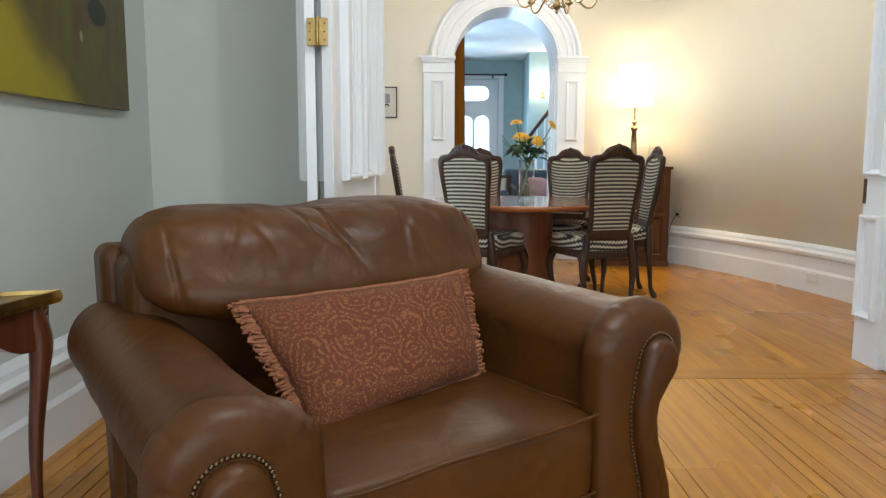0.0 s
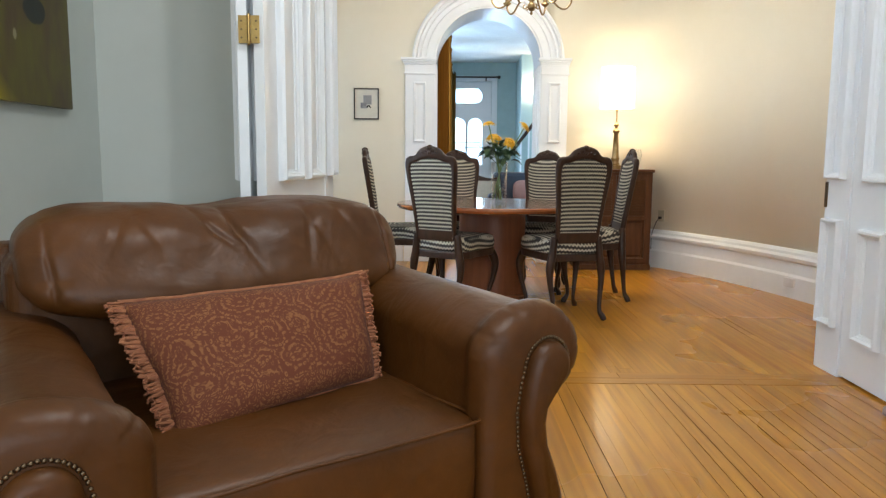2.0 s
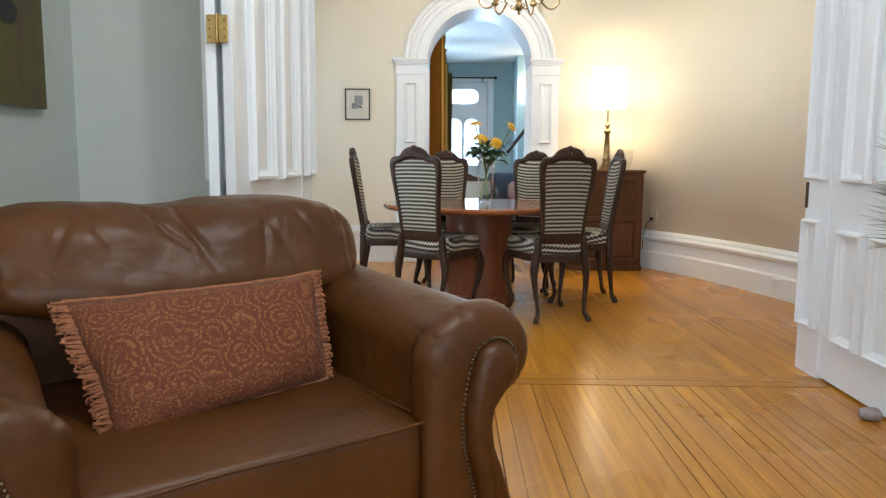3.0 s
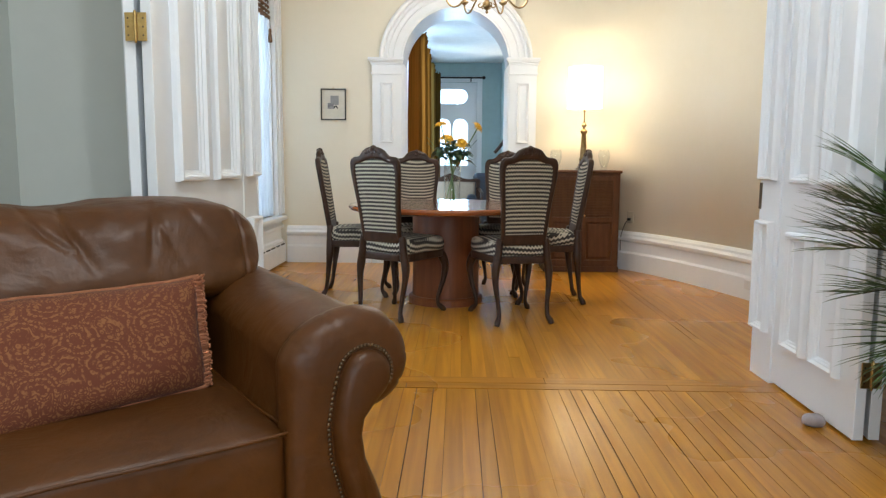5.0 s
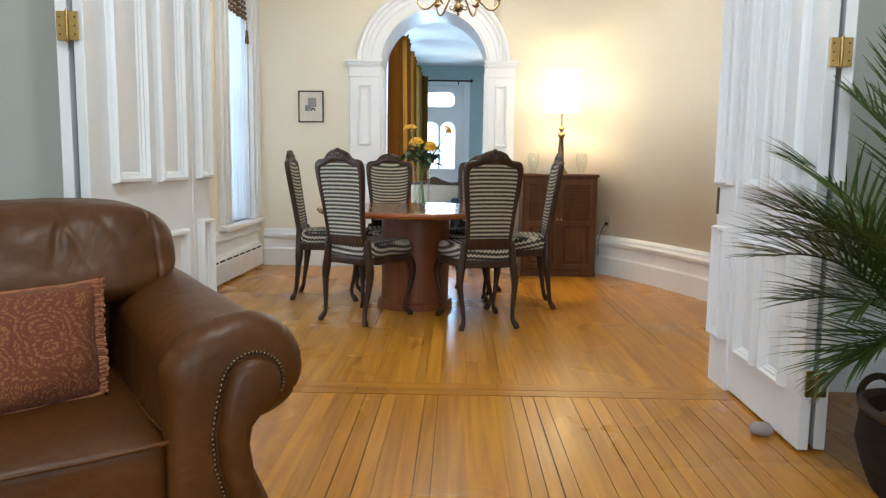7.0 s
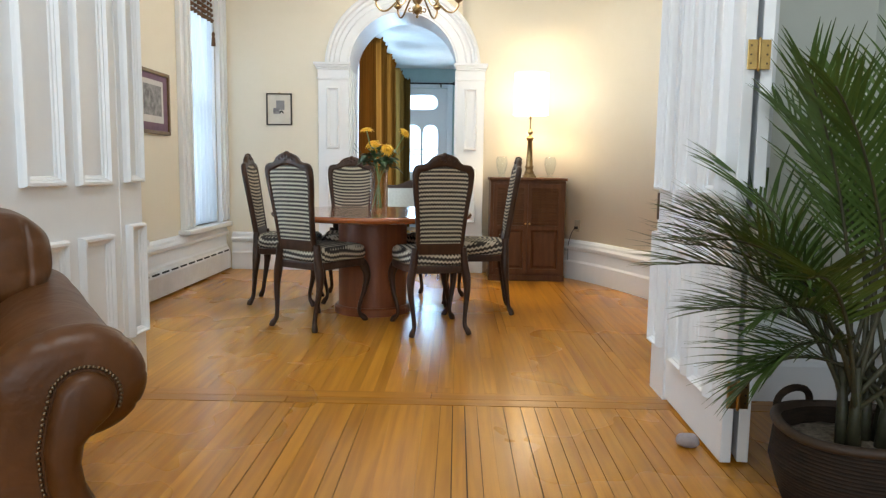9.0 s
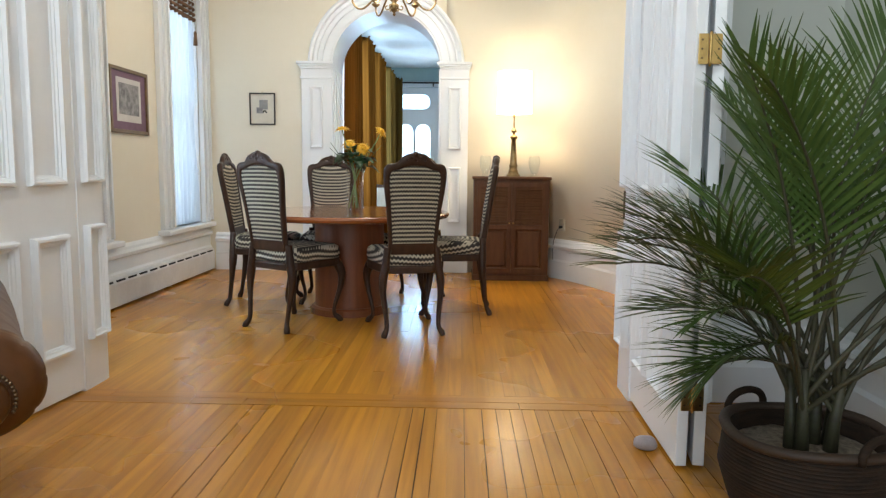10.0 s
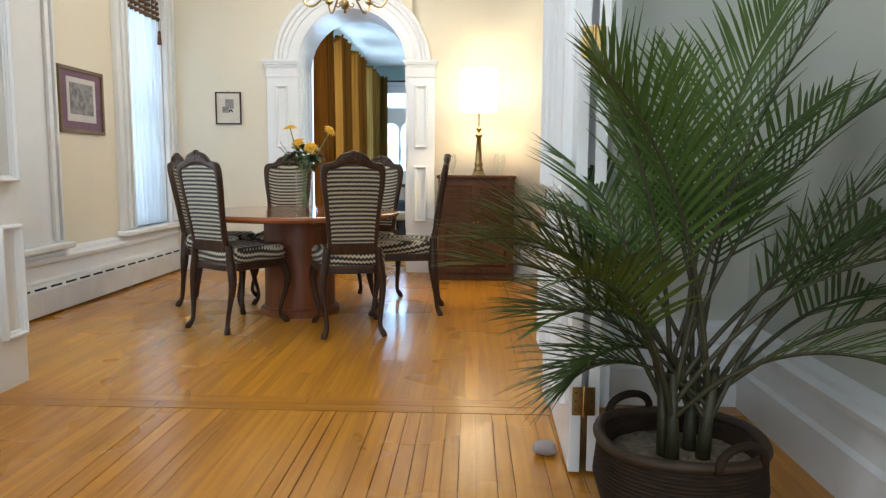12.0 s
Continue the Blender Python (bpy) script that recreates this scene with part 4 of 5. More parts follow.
q.inputs["Base Color"].default_value, q.inputs["Roughness"].default_value = (0.9, 0.84, 0.70, 1), 0.8
q.inputs["Emission Color"].default_value, q.inputs["Emission Strength"].default_value = (1.0, 0.88, 0.66, 1), 4.6
bm = bmesh.new()
ns = 48
rings(bm, [[(r * math.cos(2 * math.pi * i / ns), r * math.sin(2 * math.pi * i / ns), z) for i in range(ns)] for r, z in ((0.168, 0.605), (0.163, 0.99), (0.159, 0.99), (0.164, 0.605))], caps=False)
part("shade", bm, SHADE, lamp, "glowing white drum shade", smooth=True)
for z, r in ((0.605, 0.169), (0.985, 0.164)):
    part("shade_trim", rings(bmesh.new(), [[(rr * math.cos(2 * math.pi * i / ns), rr * math.sin(2 * math.pi * i / ns), zz) for i in range(ns)] for rr, zz in ((r, z), (r, z + 0.012), (r - 0.002, z + 0.012), (r - 0.002, z))], caps=False), SHADE, lamp)
bulb_lamp("lamp_bulb", (LX, LY, CZ + 0.78), 36, WARM, 0.05)

# ---- palm in a basket ----
random.seed(5)
PX, PY = 2.968, 2.17
palm = thing("potted_palm", Matrix.Translation((PX, PY, 0)), "bushy green areca palm in a dark woven basket", "plant")
BASKET = material("dark_basket", (0.015, 0.010, 0.007), 0.7, second=(0.036, 0.021, 0.012), scale=14, stretch=(1, 1, 6), bump=0.4, bump_scale=60)
RIM = material("basket_rim", (0.045, 0.024, 0.012), 0.6, second=(0.026, 0.015, 0.009), scale=16, bump=0.3)
SOIL = material("bark_soil", (0.11, 0.08, 0.055), 0.9, second=(0.34, 0.29, 0.23), scale=55, bump=0.8, bump_scale=90)
BASKET.node_tree.nodes["Principled BSDF"].inputs["Specular IOR Level"].default_value = 0.18
POT = Matrix.Diagonal((0.93, 0.93, 0.94, 1))
pot_prof = []
for i in range(27):
    z = 0.004 + i * 0.0115
    r = 0.185 + 0.075 * min(1, i / 16) ** 0.7 - 0.012 * max(0, (i - 16) / 10)
    pot_prof += [(r - 0.004, z), (r + 0.003, z + 0.004), (r + 0.003, z + 0.007)]
basket = part("basket", lathe(bmesh.new(), [(0, 0)] + pot_prof + [(0.245, 0.312), (0.225, 0.31), (0.215, 0.2), (0, 0.2)], 48), BASKET, palm, smooth=True, m=POT)
part("rim", rings(bmesh.new(), [[((0.247 + 0.018 * math.cos(b)) * math.cos(a), (0.247 + 0.018 * math.cos(b)) * math.sin(a), 0.318 + 0.016 * math.sin(b) + 0.006 * math.sin(a * 3)) for b in np.linspace(0, 2 * math.pi, 10, endpoint=False)] for a in np.linspace(0, 2 * math.pi, 49)], caps=False), RIM, basket, smooth=True)
for s in (1, -1):
    ha = radians(115 if s > 0 else -65)
    pts = []
    for k in range(13):
        b = math.pi * k / 12
        w = 0.085 * math.cos(b)
        pts.append((0.25 * math.cos(ha) - w * math.sin(ha), 0.25 * math.sin(ha) + w * math.cos(ha), 0.31 + 0.068 * math.sin(b) ** 0.7))
    part("handle", tube(bmesh.new(), pts, 0.013, 8), BASKET, basket, smooth=True)
part("soil", pillow_shape(bmesh.new(), 0.222, 0.222, 0.03, 0.5, 1, 32, 8, lambda x, y, z: (x, y, z + 0.012 * noise.noise(Vector((x, y, 0)) * 25))), SOIL, palm, smooth=True, m=Matrix.Translation((0, 0, 0.218)))


def frond(base, azim, lean, length, droop, width=0.25, pairs=22, sway=(0, 0, 0)):
    """One feather leaf: an arching stalk with pairs of narrow folded leaflets."""
    stalk, blades = bmesh.new(), bmesh.new()
    p, pts = Vector(base), []
    el = radians(90 - lean)
    n = 26
    for i in range(n + 1):
        t = i / n
        pts.append(p.copy())
        e = el - droop * t ** 1.6
        p = p + (Vector((math.cos(e) * math.cos(azim), math.cos(e) * math.sin(azim), math.sin(e))) + t * Vector(sway)).normalized() * (length / n)
    tube(stalk, pts, [0.0075 * (1 - 0.8 * i / n) + 0.0012 for i in range(n + 1)], 6)
    start = 0.44
    for k in range(pairs):
        t = start + (1 - start) * k / (pairs - 1) * 0.995
        f = t * n
        i = min(int(f), n - 1)
        q = pts[i].lerp(pts[i + 1], f - i)
        d = (pts[i + 1] - pts[i]).normalized()
        side = d.cross(Vector((0, 0, 1)))
        side = side.normalized() if side.length > 1e-3 else Vector((math.sin(azim), -math.cos(azim), 0))
        up = side.cross(d)
        u = (t - start) / (1 - start)
        ln = width * (0.55 + 0.75 * math.sin(math.pi * min(1, u * 0.85 + 0.18))) * random.uniform(0.88, 1.1)
        ang = radians(54 - 34 * u)
        for s in (-1, 1):
            a = ang + random.uniform(-0.06, 0.06)
            go = (d * math.cos(a) + side * s * math.sin(a) + up * random.uniform(0.12, 0.32)).normalized()
            w = 0.0037 * random.uniform(0.85, 1.15)
            flat = go.cross(up).normalized()
            lps = []
            c = q.copy()
            sag = random.uniform(0.4, 1.0)
            m_seg = 5
            for j in range(m_seg + 1):
                v = j / m_seg
                ww = w * (0.45 + 1.1 * math.sin(math.pi * min(1, 0.12 + 0.8 * v)) ) * (1 - v ** 3) + 0.0006
                lps.append((c - flat * ww, c - Vector((0, 0, ww * 0.45)), c + flat * ww))
                go = (go + Vector((0, 0, -0.16 * sag * v))).normalized()
                c = c + go * (ln / m_seg)
            vv = [[blades.verts.new(x) for x in r] for r in lps]
            for r0, r1 in zip(vv, vv[1:]):
                blades.faces.new((r0[0], r0[1], r1[1], r1[0]))
                blades.faces.new((r0[1], r0[2], r1[2], r1[1]))
    st = part("frond", stalk, STEM, palm, "arching green palm stalk", smooth=True)
    tagged(part("leaf_blade", blades, LEAF, st, "narrow green palm leaflets", smooth=True), kind="stuff")


trunks = [(-0.045, 0.0), (0.035, 0.03), (0.055, -0.03), (-0.03, -0.035), (0.075, 0.02)]
for x, y in trunks:
    part("cane", tube(bmesh.new(), [(x, y, 0.22), (x * 1.1, y * 1.1, 0.34), (x * 1.4, y * 1.4, 0.50)], [0.022, 0.018, 0.010], 10), STEM, palm, "brown-green palm cane", smooth=True)
spread = [(185, 26, 0.86, 1.35), (208, 32, 0.76, 1.5), (165, 32, 0.76, 1.4), (228, 24, 0.92, 1.3), (140, 22, 1.02, 1.1), (110, 20, 1.12, 1.0), (60, 26, 1.2, 1.1), (20, 28, 1.25, 1.2), (340, 32, 1.1, 1.3),
          (192, 44, 0.56, 1.8), (0, 16, 1.36, 0.85), (90, 8, 1.30, 0.5), (215, 10, 1.18, 0.8), (320, 40, 0.85, 1.5), 
          (15, 44, 1.0, 1.3), (30, 18, 1.34, 0.9), (330, 20, 1.24, 0.9), (120, 12, 1.20, 0.7), (350, 9, 1.42, 0.45), (345, 46, 0.95, 1.3), (5, 34, 1.15, 1.1),
          (170, 20, 1.02, 1.15), (172, 48, 0.56, 1.9), (200, 22, 0.98, 1.35), (335, 28, 1.2, 1.2), (95, 30, 0.9, 1.2), (175, 26, 0.92, 1.2)]
for k, (az, lean, ln, dr) in enumerate(spread):
    x, y = trunks[k % len(trunks)]
    frond((x * 1.2, y * 1.2, 0.34 + 0.10 * random.random()), radians(az), lean, ln * 0.85, dr, 0.25)
# two tall fronds whose stalks bend sideways over the rest
frond((0.0, 0.0, 0.42), radians(80), 5, 1.16, 0.30, 0.31, 28, (0.42, -0.12, 0.0))
frond((-0.03, 0.02, 0.40), radians(250), 5, 1.00, 0.30, 0.28, 26, (-0.40, 0.10, 0.0))

# ---- parlour ceiling lamp, high above the walk ----
pend = thing("ceiling_light", Matrix.Translation((1.15, 0.9, 0)), "small brass ceiling light with a bare lit bulb", "lamp")
part("rose", lathe(bmesh.new(), [(0, 3.45), (0.08, 3.45), (0.075, 3.42), (0.02, 3.40), (0.012, 3.24), (0.03, 3.22), (0.03, 3.20), (0, 3.20)], 20), BRASS, pend, smooth=True)

# ---- patterned cushion on the armchair ----
PAISLEY = bpy.data.materials.new("rust_paisley_weave")
PAISLEY.use_nodes = True
n_, l_ = PAISLEY.node_tree.nodes, PAISLEY.node_tree.links
q = n_["Principled BSDF"]
q.inputs["Roughness"].default_value, q.inputs["Sheen Weight"].default_value = 0.85, 0.03
co, vo, nz, wob = n_.new("ShaderNodeTexCoord"), n_.new("ShaderNodeTexVoronoi"), n_.new("ShaderNodeTexNoise"), n_.new("ShaderNodeTexNoise")
sz, az, st, sc_ = n_.new("ShaderNodeSeparateXYZ"), n_.new("ShaderNodeMath"), n_.new("ShaderNodeMath"), n_.new("ShaderNodeMath")
az.operation, st.operation, sc_.operation = "ABSOLUTE", "GREATER_THAN", "MULTIPLY_ADD"
st.inputs[1].default_value, sc_.inputs[1].default_value, sc_.inputs[2].default_value = 0.102, 24, 12
l_.new(co.outputs["Object"], sz.inputs[0])
l_.new(sz.outputs[2], az.inputs[0])
l_.new(az.outputs[0], st.inputs[0])
l_.new(st.outputs[0], sc_.inputs[0])
l_.new(sc_.outputs[0], vo.inputs["Scale"])
wob.inputs["Scale"].default_value = 11
nz.inputs["Scale"].default_value, nz.inputs["Detail"].default_value = 240, 3
av = n_.new("ShaderNodeVectorMath")
av.operation = "MULTIPLY_ADD"
av.inputs[1].default_value = (0.055, 0.055, 0.055)
l_.new(co.outputs["Object"], wob.inputs["Vector"])
l_.new(wob.outputs["Color"], av.inputs[0])
l_.new(co.outputs["Object"], av.inputs[2])
l_.new(av.outputs[0], vo.inputs["Vector"])
l_.new(co.outputs["Object"], nz.inputs["Vector"])
sn, ad, cr = n_.new("ShaderNodeMath"), n_.new("ShaderNodeMath"), n_.new("ShaderNodeMapRange")
sn.operation, sn.inputs[1].default_value = "PINGPONG", 0.085
l_.new(vo.outputs["Distance"], sn.inputs[0])
curl, cp, both = n_.new("ShaderNodeTexVoronoi"), n_.new("ShaderNodeMath"), n_.new("ShaderNodeMath")
curl.inputs["Scale"].default_value = 85
l_.new(av.outputs[0], curl.inputs["Vector"])
cp.operation, cp.inputs[1].default_value = "PINGPONG", 0.26
l_.new(curl.outputs["Distance"], cp.inputs[0])
both.operation, both.inputs[1].default_value = "MULTIPLY_ADD", 0.34
l_.new(cp.outputs[0], both.inputs[0])
l_.new(sn.outputs[0], both.inputs[2])
ad.operation, ad.inputs[1].default_value = "MULTIPLY_ADD", 0.10
l_.new(nz.outputs[0], ad.inputs[0])
l_.new(both.outputs[0], ad.inputs[2])
cr.inputs[1].default_value, cr.inputs[2].default_value = 0.135, 0.190
l_.new(ad.outputs[0], cr.inputs[0])
mx = n_.new("ShaderNodeMix")
mx.data_type = "RGBA"
mx.inputs[6].default_value, mx.inputs[7].default_value = (0.116, 0.025, 0.006, 1), (0.222, 0.084, 0.024, 1)
l_.new(cr.outputs[0], mx.inputs[0])
l_.new(mx.outputs[2], q.inputs["Base Color"])
bp = n_.new("ShaderNodeBump")
bp.inputs["Strength"].default_value, bp.inputs["Distance"].default_value = 0.5, 0.003
l_.new(ad.outputs[0], bp.inputs["Height"])
l_.new(bp.outputs[0], q.inputs["Normal"])
FRINGE = material("rust_fringe", (0.32, 0.125, 0.052), 0.9, second=(0.22, 0.07, 0.035), scale=60)

PW, PH, PT = 0.278, 0.145, 0.07
cushion = thing("throw_pillow", CH @ Matrix.Translation((0.020, -0.040, 0.630)) @ Matrix.Rotation(radians(-5), 4, "Y") @ Matrix.Rotation(radians(-9), 4, "Z") @ Matrix.Rotation(radians(-21.5), 4, "X"),
                "rust paisley lumbar pillow with fringed ends, leaning on the armchair", "pillow")


def slump(x, y, z):
    """The soft pillow leans out of square: each corner drawn a little its own way."""
    u, v = 0.5 + 0.5 * x / PW, 0.5 + 0.5 * z / PH
    dx = -0.020 * (1 - u) * v + 0.002 * u * v - 0.022 * u * (1 - v) + 0.052 * (1 - u) * (1 - v)
    return wrinkle((x + dx, y - 0.15 * (1 - u) * (1 - v), z - 0.020 * u * v - 0.052 * (1 - u) * (1 - v)), 0.008, 10)


bm = bmesh.new()
nx, nz2 = 40, 22
for side in (-1, 1):
    grid = []
    for i in range(nx + 1):
        u = -1 + 2 * i / nx
        col = []
        for j in range(nz2 + 1):
            v = -1 + 2 * j / nz2
            puff = (1 - abs(u) ** 3.2) ** 0.55 * (1 - abs(v) ** 2.6) ** 0.6
            pinch = 1 - 0.06 * (1 - u * u) * abs(v) ** 3
            x, z = PW * u * (1 - 0.04 * (1 - v * v) * abs(u) ** 3), PH * v * pinch
            col.append(bm.verts.new(slump(x, side * PT * puff, z)))
        grid.append(col)
    for a, b in zip(grid, grid[1:]):
        for j in range(nz2):
            bm.faces.new((a[j], a[j + 1], b[j + 1], b[j]))
bmesh.ops.remove_doubles(bm, verts=bm.verts, dist=0.002)
part("pillow_cover", bm, PAISLEY, cushion, smooth=True)
random.seed(3)
for s in (-1, 1):
    bm = bmesh.new()
    for k in range(96):
        z = -PH + 2 * PH * (k + 0.5) / 96
        ln = random.uniform(0.018, 0.030) * (1.0 if s < 0 else 0.35)
        pts = [(s * (PW - 0.012), random.uniform(-0.006, 0.006), z), (s * (PW + ln * 0.5), random.uniform(-0.012, 0.008), z + random.uniform(-0.004, 0.004)), (s * (PW + ln), random.uniform(-0.018, 0.006), z + random.uniform(-0.01, 0.006))]
        pts = [slump(*p) for p in pts]
        tube(bm, pts, [0.0042, 0.0036, 0.003], 5)
    tagged(part("fringe", bm, FRINGE, cushion, "short twisted rust fringe"), kind="stuff")
for z in (-PH, PH):
    part("edge_braid", tube(bmesh.new(), [slump(x, 0, z * (1 - 0.06 * (1 - (x / PW) ** 2))) for x in np.linspace(-PW, PW, 40)], 0.0055, 6), FRINGE, cushion, smooth=True)

# ---- parlour: painting, side table, door stop ----
ART = bpy.data.materials.new("landscape_in_oils")
ART.use_nodes = True
n_, l_ = ART.node_tree.nodes, ART.node_tree.links
q = n_["Principled BSDF"]
q.inputs["Roughness"].default_value = 0.45


def node_math(op, a, b=0.0):
    k = n_.new("ShaderNodeMath")
    k.operation = op
    for i, v in enumerate((a, b)):
        if isinstance(v, (int, float)):
            k.inputs[i].default_value = v
        else:
            l_.new(v, k.inputs[i])
    return k.outputs[0]


def node_mix(f, a, b):
    k = n_.new("ShaderNodeMix")
    k.data_type = "RGBA"
    l_.new(f, k.inputs[0])
    for i, v in ((6, a), (7, b)):
        if isinstance(v, tuple):
            k.inputs[i].default_value = (*v, 1)
        else:
            l_.new(v, k.inputs[i])
    return k.outputs[2]


def node_step(v, lo, hi):
    k = n_.new("ShaderNodeMapRange")
    k.inputs[1].default_value, k.inputs[2].default_value = lo, hi
    l_.new(v, k.inputs[0])
    return k.outputs[0]


co, sp, z1, z2 = n_.new("ShaderNodeTexCoord"), n_.new("ShaderNodeSeparateXYZ"), n_.new("ShaderNodeTexNoise"), n_.new("ShaderNodeTexNoise")
l_.new(co.outputs["Object"], sp.inputs[0])
z1.inputs["Scale"].default_value, z1.inputs["Detail"].default_value = 4, 5
z2.inputs["Scale"].default_value, z2.inputs["Detail"].default_value = 14, 6
mp = n_.new("ShaderNodeMapping")
mp.inputs["Scale"].default_value = (1, 1, 0.35)
l_.new(co.outputs["Object"], mp.inputs[0])
l_.new(co.outputs["Object"], z1.inputs["Vector"])
l_.new(mp.outputs[0], z2.inputs["Vector"])
fy, fz = sp.outputs[1], sp.outputs[2]                       # along the wall, up from the canvas's lower edge
hill = node_math("SUBTRACT", node_math("MULTIPLY_ADD", z1.outputs[0], 0.25), node_math("SUBTRACT", fz, 0.30))
field = node_mix(node_step(z2.outputs[0], 0.3, 0.7), (0.115, 0.10, 0.012), (0.085, 0.052, 0.022))
glow = node_math("ADD", node_math("MULTIPLY", fy, 2.2), node_math("MULTIPLY", fz, 2.8))
field = node_mix(node_step(node_math("ADD", glow, node_math("MULTIPLY", z1.outputs[0], 0.5)), 1.75, 1.35), field, (0.30, 0.24, 0.012))
sky_c = node_mix(node_step(z1.outputs[0], 0.4, 0.62), (0.13, 0.13, 0.06), (0.055, 0.06, 0.045))
base = node_mix(node_step(hill, -0.01, 0.02), sky_c, field)
tree = node_math("ADD", node_math("POWER", node_math("DIVIDE", node_math("SUBTRACT", fy, 0.80), 0.085), 2.0), node_math("POWER", node_math("DIVIDE", node_math("SUBTRACT", fz, 0.375), 0.055), 2.0))
base = node_mix(node_step(node_math("ADD", tree, node_math("MULTIPLY", z2.outputs[0], 0.9)), 1.5, 1.25), base, (0.018, 0.02, 0.015))
spot = node_math("ADD", node_math("POWER", node_math("DIVIDE", node_math("SUBTRACT", fy, 0.66), 0.014), 2.0), node_math("POWER", node_math("DIVIDE", node_math("SUBTRACT", fz, 0.26), 0.026), 2.0))
base = node_mix(node_step(node_math("ADD", spot, z2.outputs[0]), 1.5, 0.9), base, (0.30, 0.27, 0.16))
l_.new(base, q.inputs["Base Color"])
bp = n_.new("ShaderNodeBump")
bp.inputs["Strength"].default_value, bp.inputs["Distance"].default_value = 0.3, 0.003
l_.new(z2.outputs[0], bp.inputs["Height"])
l_.new(bp.outputs[0], q.inputs["Normal"])
paint = thing("painting", Matrix.Translation((LEFT, 1.98, 1.275)), "unframed oil landscape on canvas in ochre and dark green", "painting")
part("canvas", box(bmesh.new(), 0.012, 0, 0, 0.045, 1.06, 0.80, bevel=0.003), ART, paint)
part("stretcher", boxes((0.001, 0.03, 0.03, 0.012, 1.03, 0.77)), DARK_WOOD, paint)

GILT = material("gilt_edge", (0.50, 0.34, 0.12), 0.35, 1.0, second=(0.26, 0.17, 0.06), scale=30)
TABLE_TOP = material("inlaid_brown_wood", (0.20, 0.105, 0.045), 0.25, second=(0.13, 0.06, 0.025), scale=5, stretch=(2, 10, 1), coat=0.4)
MAHOGANY = material("red_mahogany", (0.13, 0.036, 0.014), 0.25, second=(0.075, 0.02, 0.009), scale=5, stretch=(8, 8, 1), coat=0.4)
st = thing("side_table", Matrix.Translation((-0.72, 1.36, 0)), "small mahogany side table with gilt edge and curved legs", "table")
outl = [tuple(p) for p in curve_points([(0.20, -0.25), (0.185, -0.12), (0.17, 0.0), (0.185, 0.13), (0.215, 0.255), (0.19, 0.262), (0.06, 0.225), (-0.05, 0.225), (-0.185, 0.255), (-0.20, 0.25), (-0.20, 0.0), (-0.20, -0.25), (0.0, -0.235), (0.20, -0.25)], 4)][:-1]
part("tabletop", rings(bmesh.new(), [[(x * k, y * k, z) for x, y in outl] for k, z in ((0.97, 0.695), (0.97, 0.713))]), TABLE_TOP, st)
part("gilt_rim", rings(bmesh.new(), [[(x * k, y * k, z) for x, y in outl] for k, z in ((0.965, 0.69), (1.0, 0.692), (1.015, 0.705), (1.0, 0.722), (0.975, 0.724), (0.965, 0.714))], caps=False), GILT, st, "gilt metal rim")
bm = bmesh.new()
low = [0.60 - 0.022 * math.cos(8 * math.atan2(y, x)) for x, y in outl]
rings(bm, [[(x * 0.88, y * 0.9, lo) for (x, y), lo in zip(outl, low)], [(x * 0.9, y * 0.92, 0.693) for x, y in outl]])
part("apron", bm, MAHOGANY, st)
for sx in (-1, 1):
    for sy in (-1, 1):
        k = curve_points([(sx * 0.165, sy * 0.21, 0.69, 0.028), (sx * 0.178, sy * 0.222, 0.60, 0.03), (sx * 0.172, sy * 0.216, 0.50, 0.023), (sx * 0.160, sy * 0.20, 0.32, 0.017), (sx * 0.158, sy * 0.198, 0.14, 0.013), (sx * 0.172, sy * 0.214, 0.0, 0.014)], 6)
        lg = part("leg", tube(bmesh.new(), [p[:3] for p in k], [p[3] for p in k], 10), MAHOGANY, st, smooth=True)
        bm = bmesh.new()
        for j in range(7):
            o = pillow_shape(bmesh.new(), 0.012, 0.012, 0.012, 1, 1, 8, 6)
            join(bm, o, Matrix.Translation((sx * (0.182 + 0.004 * math.sin(j * 2)), sy * (0.228 + 0.004 * math.cos(j * 2)), 0.675 - j * 0.018)))
        part("gilt_mount", bm, GILT, lg, "cast gilt corner mount", smooth=True)

STONE = material("grey_pink_stone", (0.36, 0.31, 0.30), 0.7, second=(0.26, 0.22, 0.22), scale=18, bump=0.4, bump_scale=60)
solid("door_stop_stone", pillow_shape(bmesh.new(), 0.045, 0.032, 0.028, 0.8, 0.9, 24, 14, lambda x, y, z: wrinkle((x, y, z), 0.006, 25)), STONE, "rounded grey-pink stone holding the door open", "stone", smooth=True,
      m=Matrix.Translation((2.645, 2.735, 0.027)) @ Matrix.Rotation(radians(-15), 4, "Z"))

# ---- pictures in the dining room ----
PAPER = material("cream_mount", (0.72, 0.68, 0.58), 0.7, scale=5)
PURPLE = material("mauve_mount", (0.20, 0.115, 0.17), 0.7, second=(0.16, 0.09, 0.135), scale=20)
PALE = material("pale_mount", (0.66, 0.64, 0.62), 0.7, scale=5)
PRINT = material("grey_print", (0.10, 0.10, 0.11), 0.6, second=(0.34, 0.33, 0.33), scale=22, mix=0.6)
INK = material("black_ink", (0.02, 0.02, 0.02), 0.6)
MIDGREY = material("grey_ink", (0.30, 0.30, 0.30), 0.6, scale=30)
FRAME_BLACK = material("dark_picture_frame", (0.025, 0.018, 0.014), 0.35, scale=20)
FRAME_GILT = material("dull_gilt_frame", (0.20, 0.13, 0.055), 0.4, second=(0.13, 0.08, 0.035), scale=20)
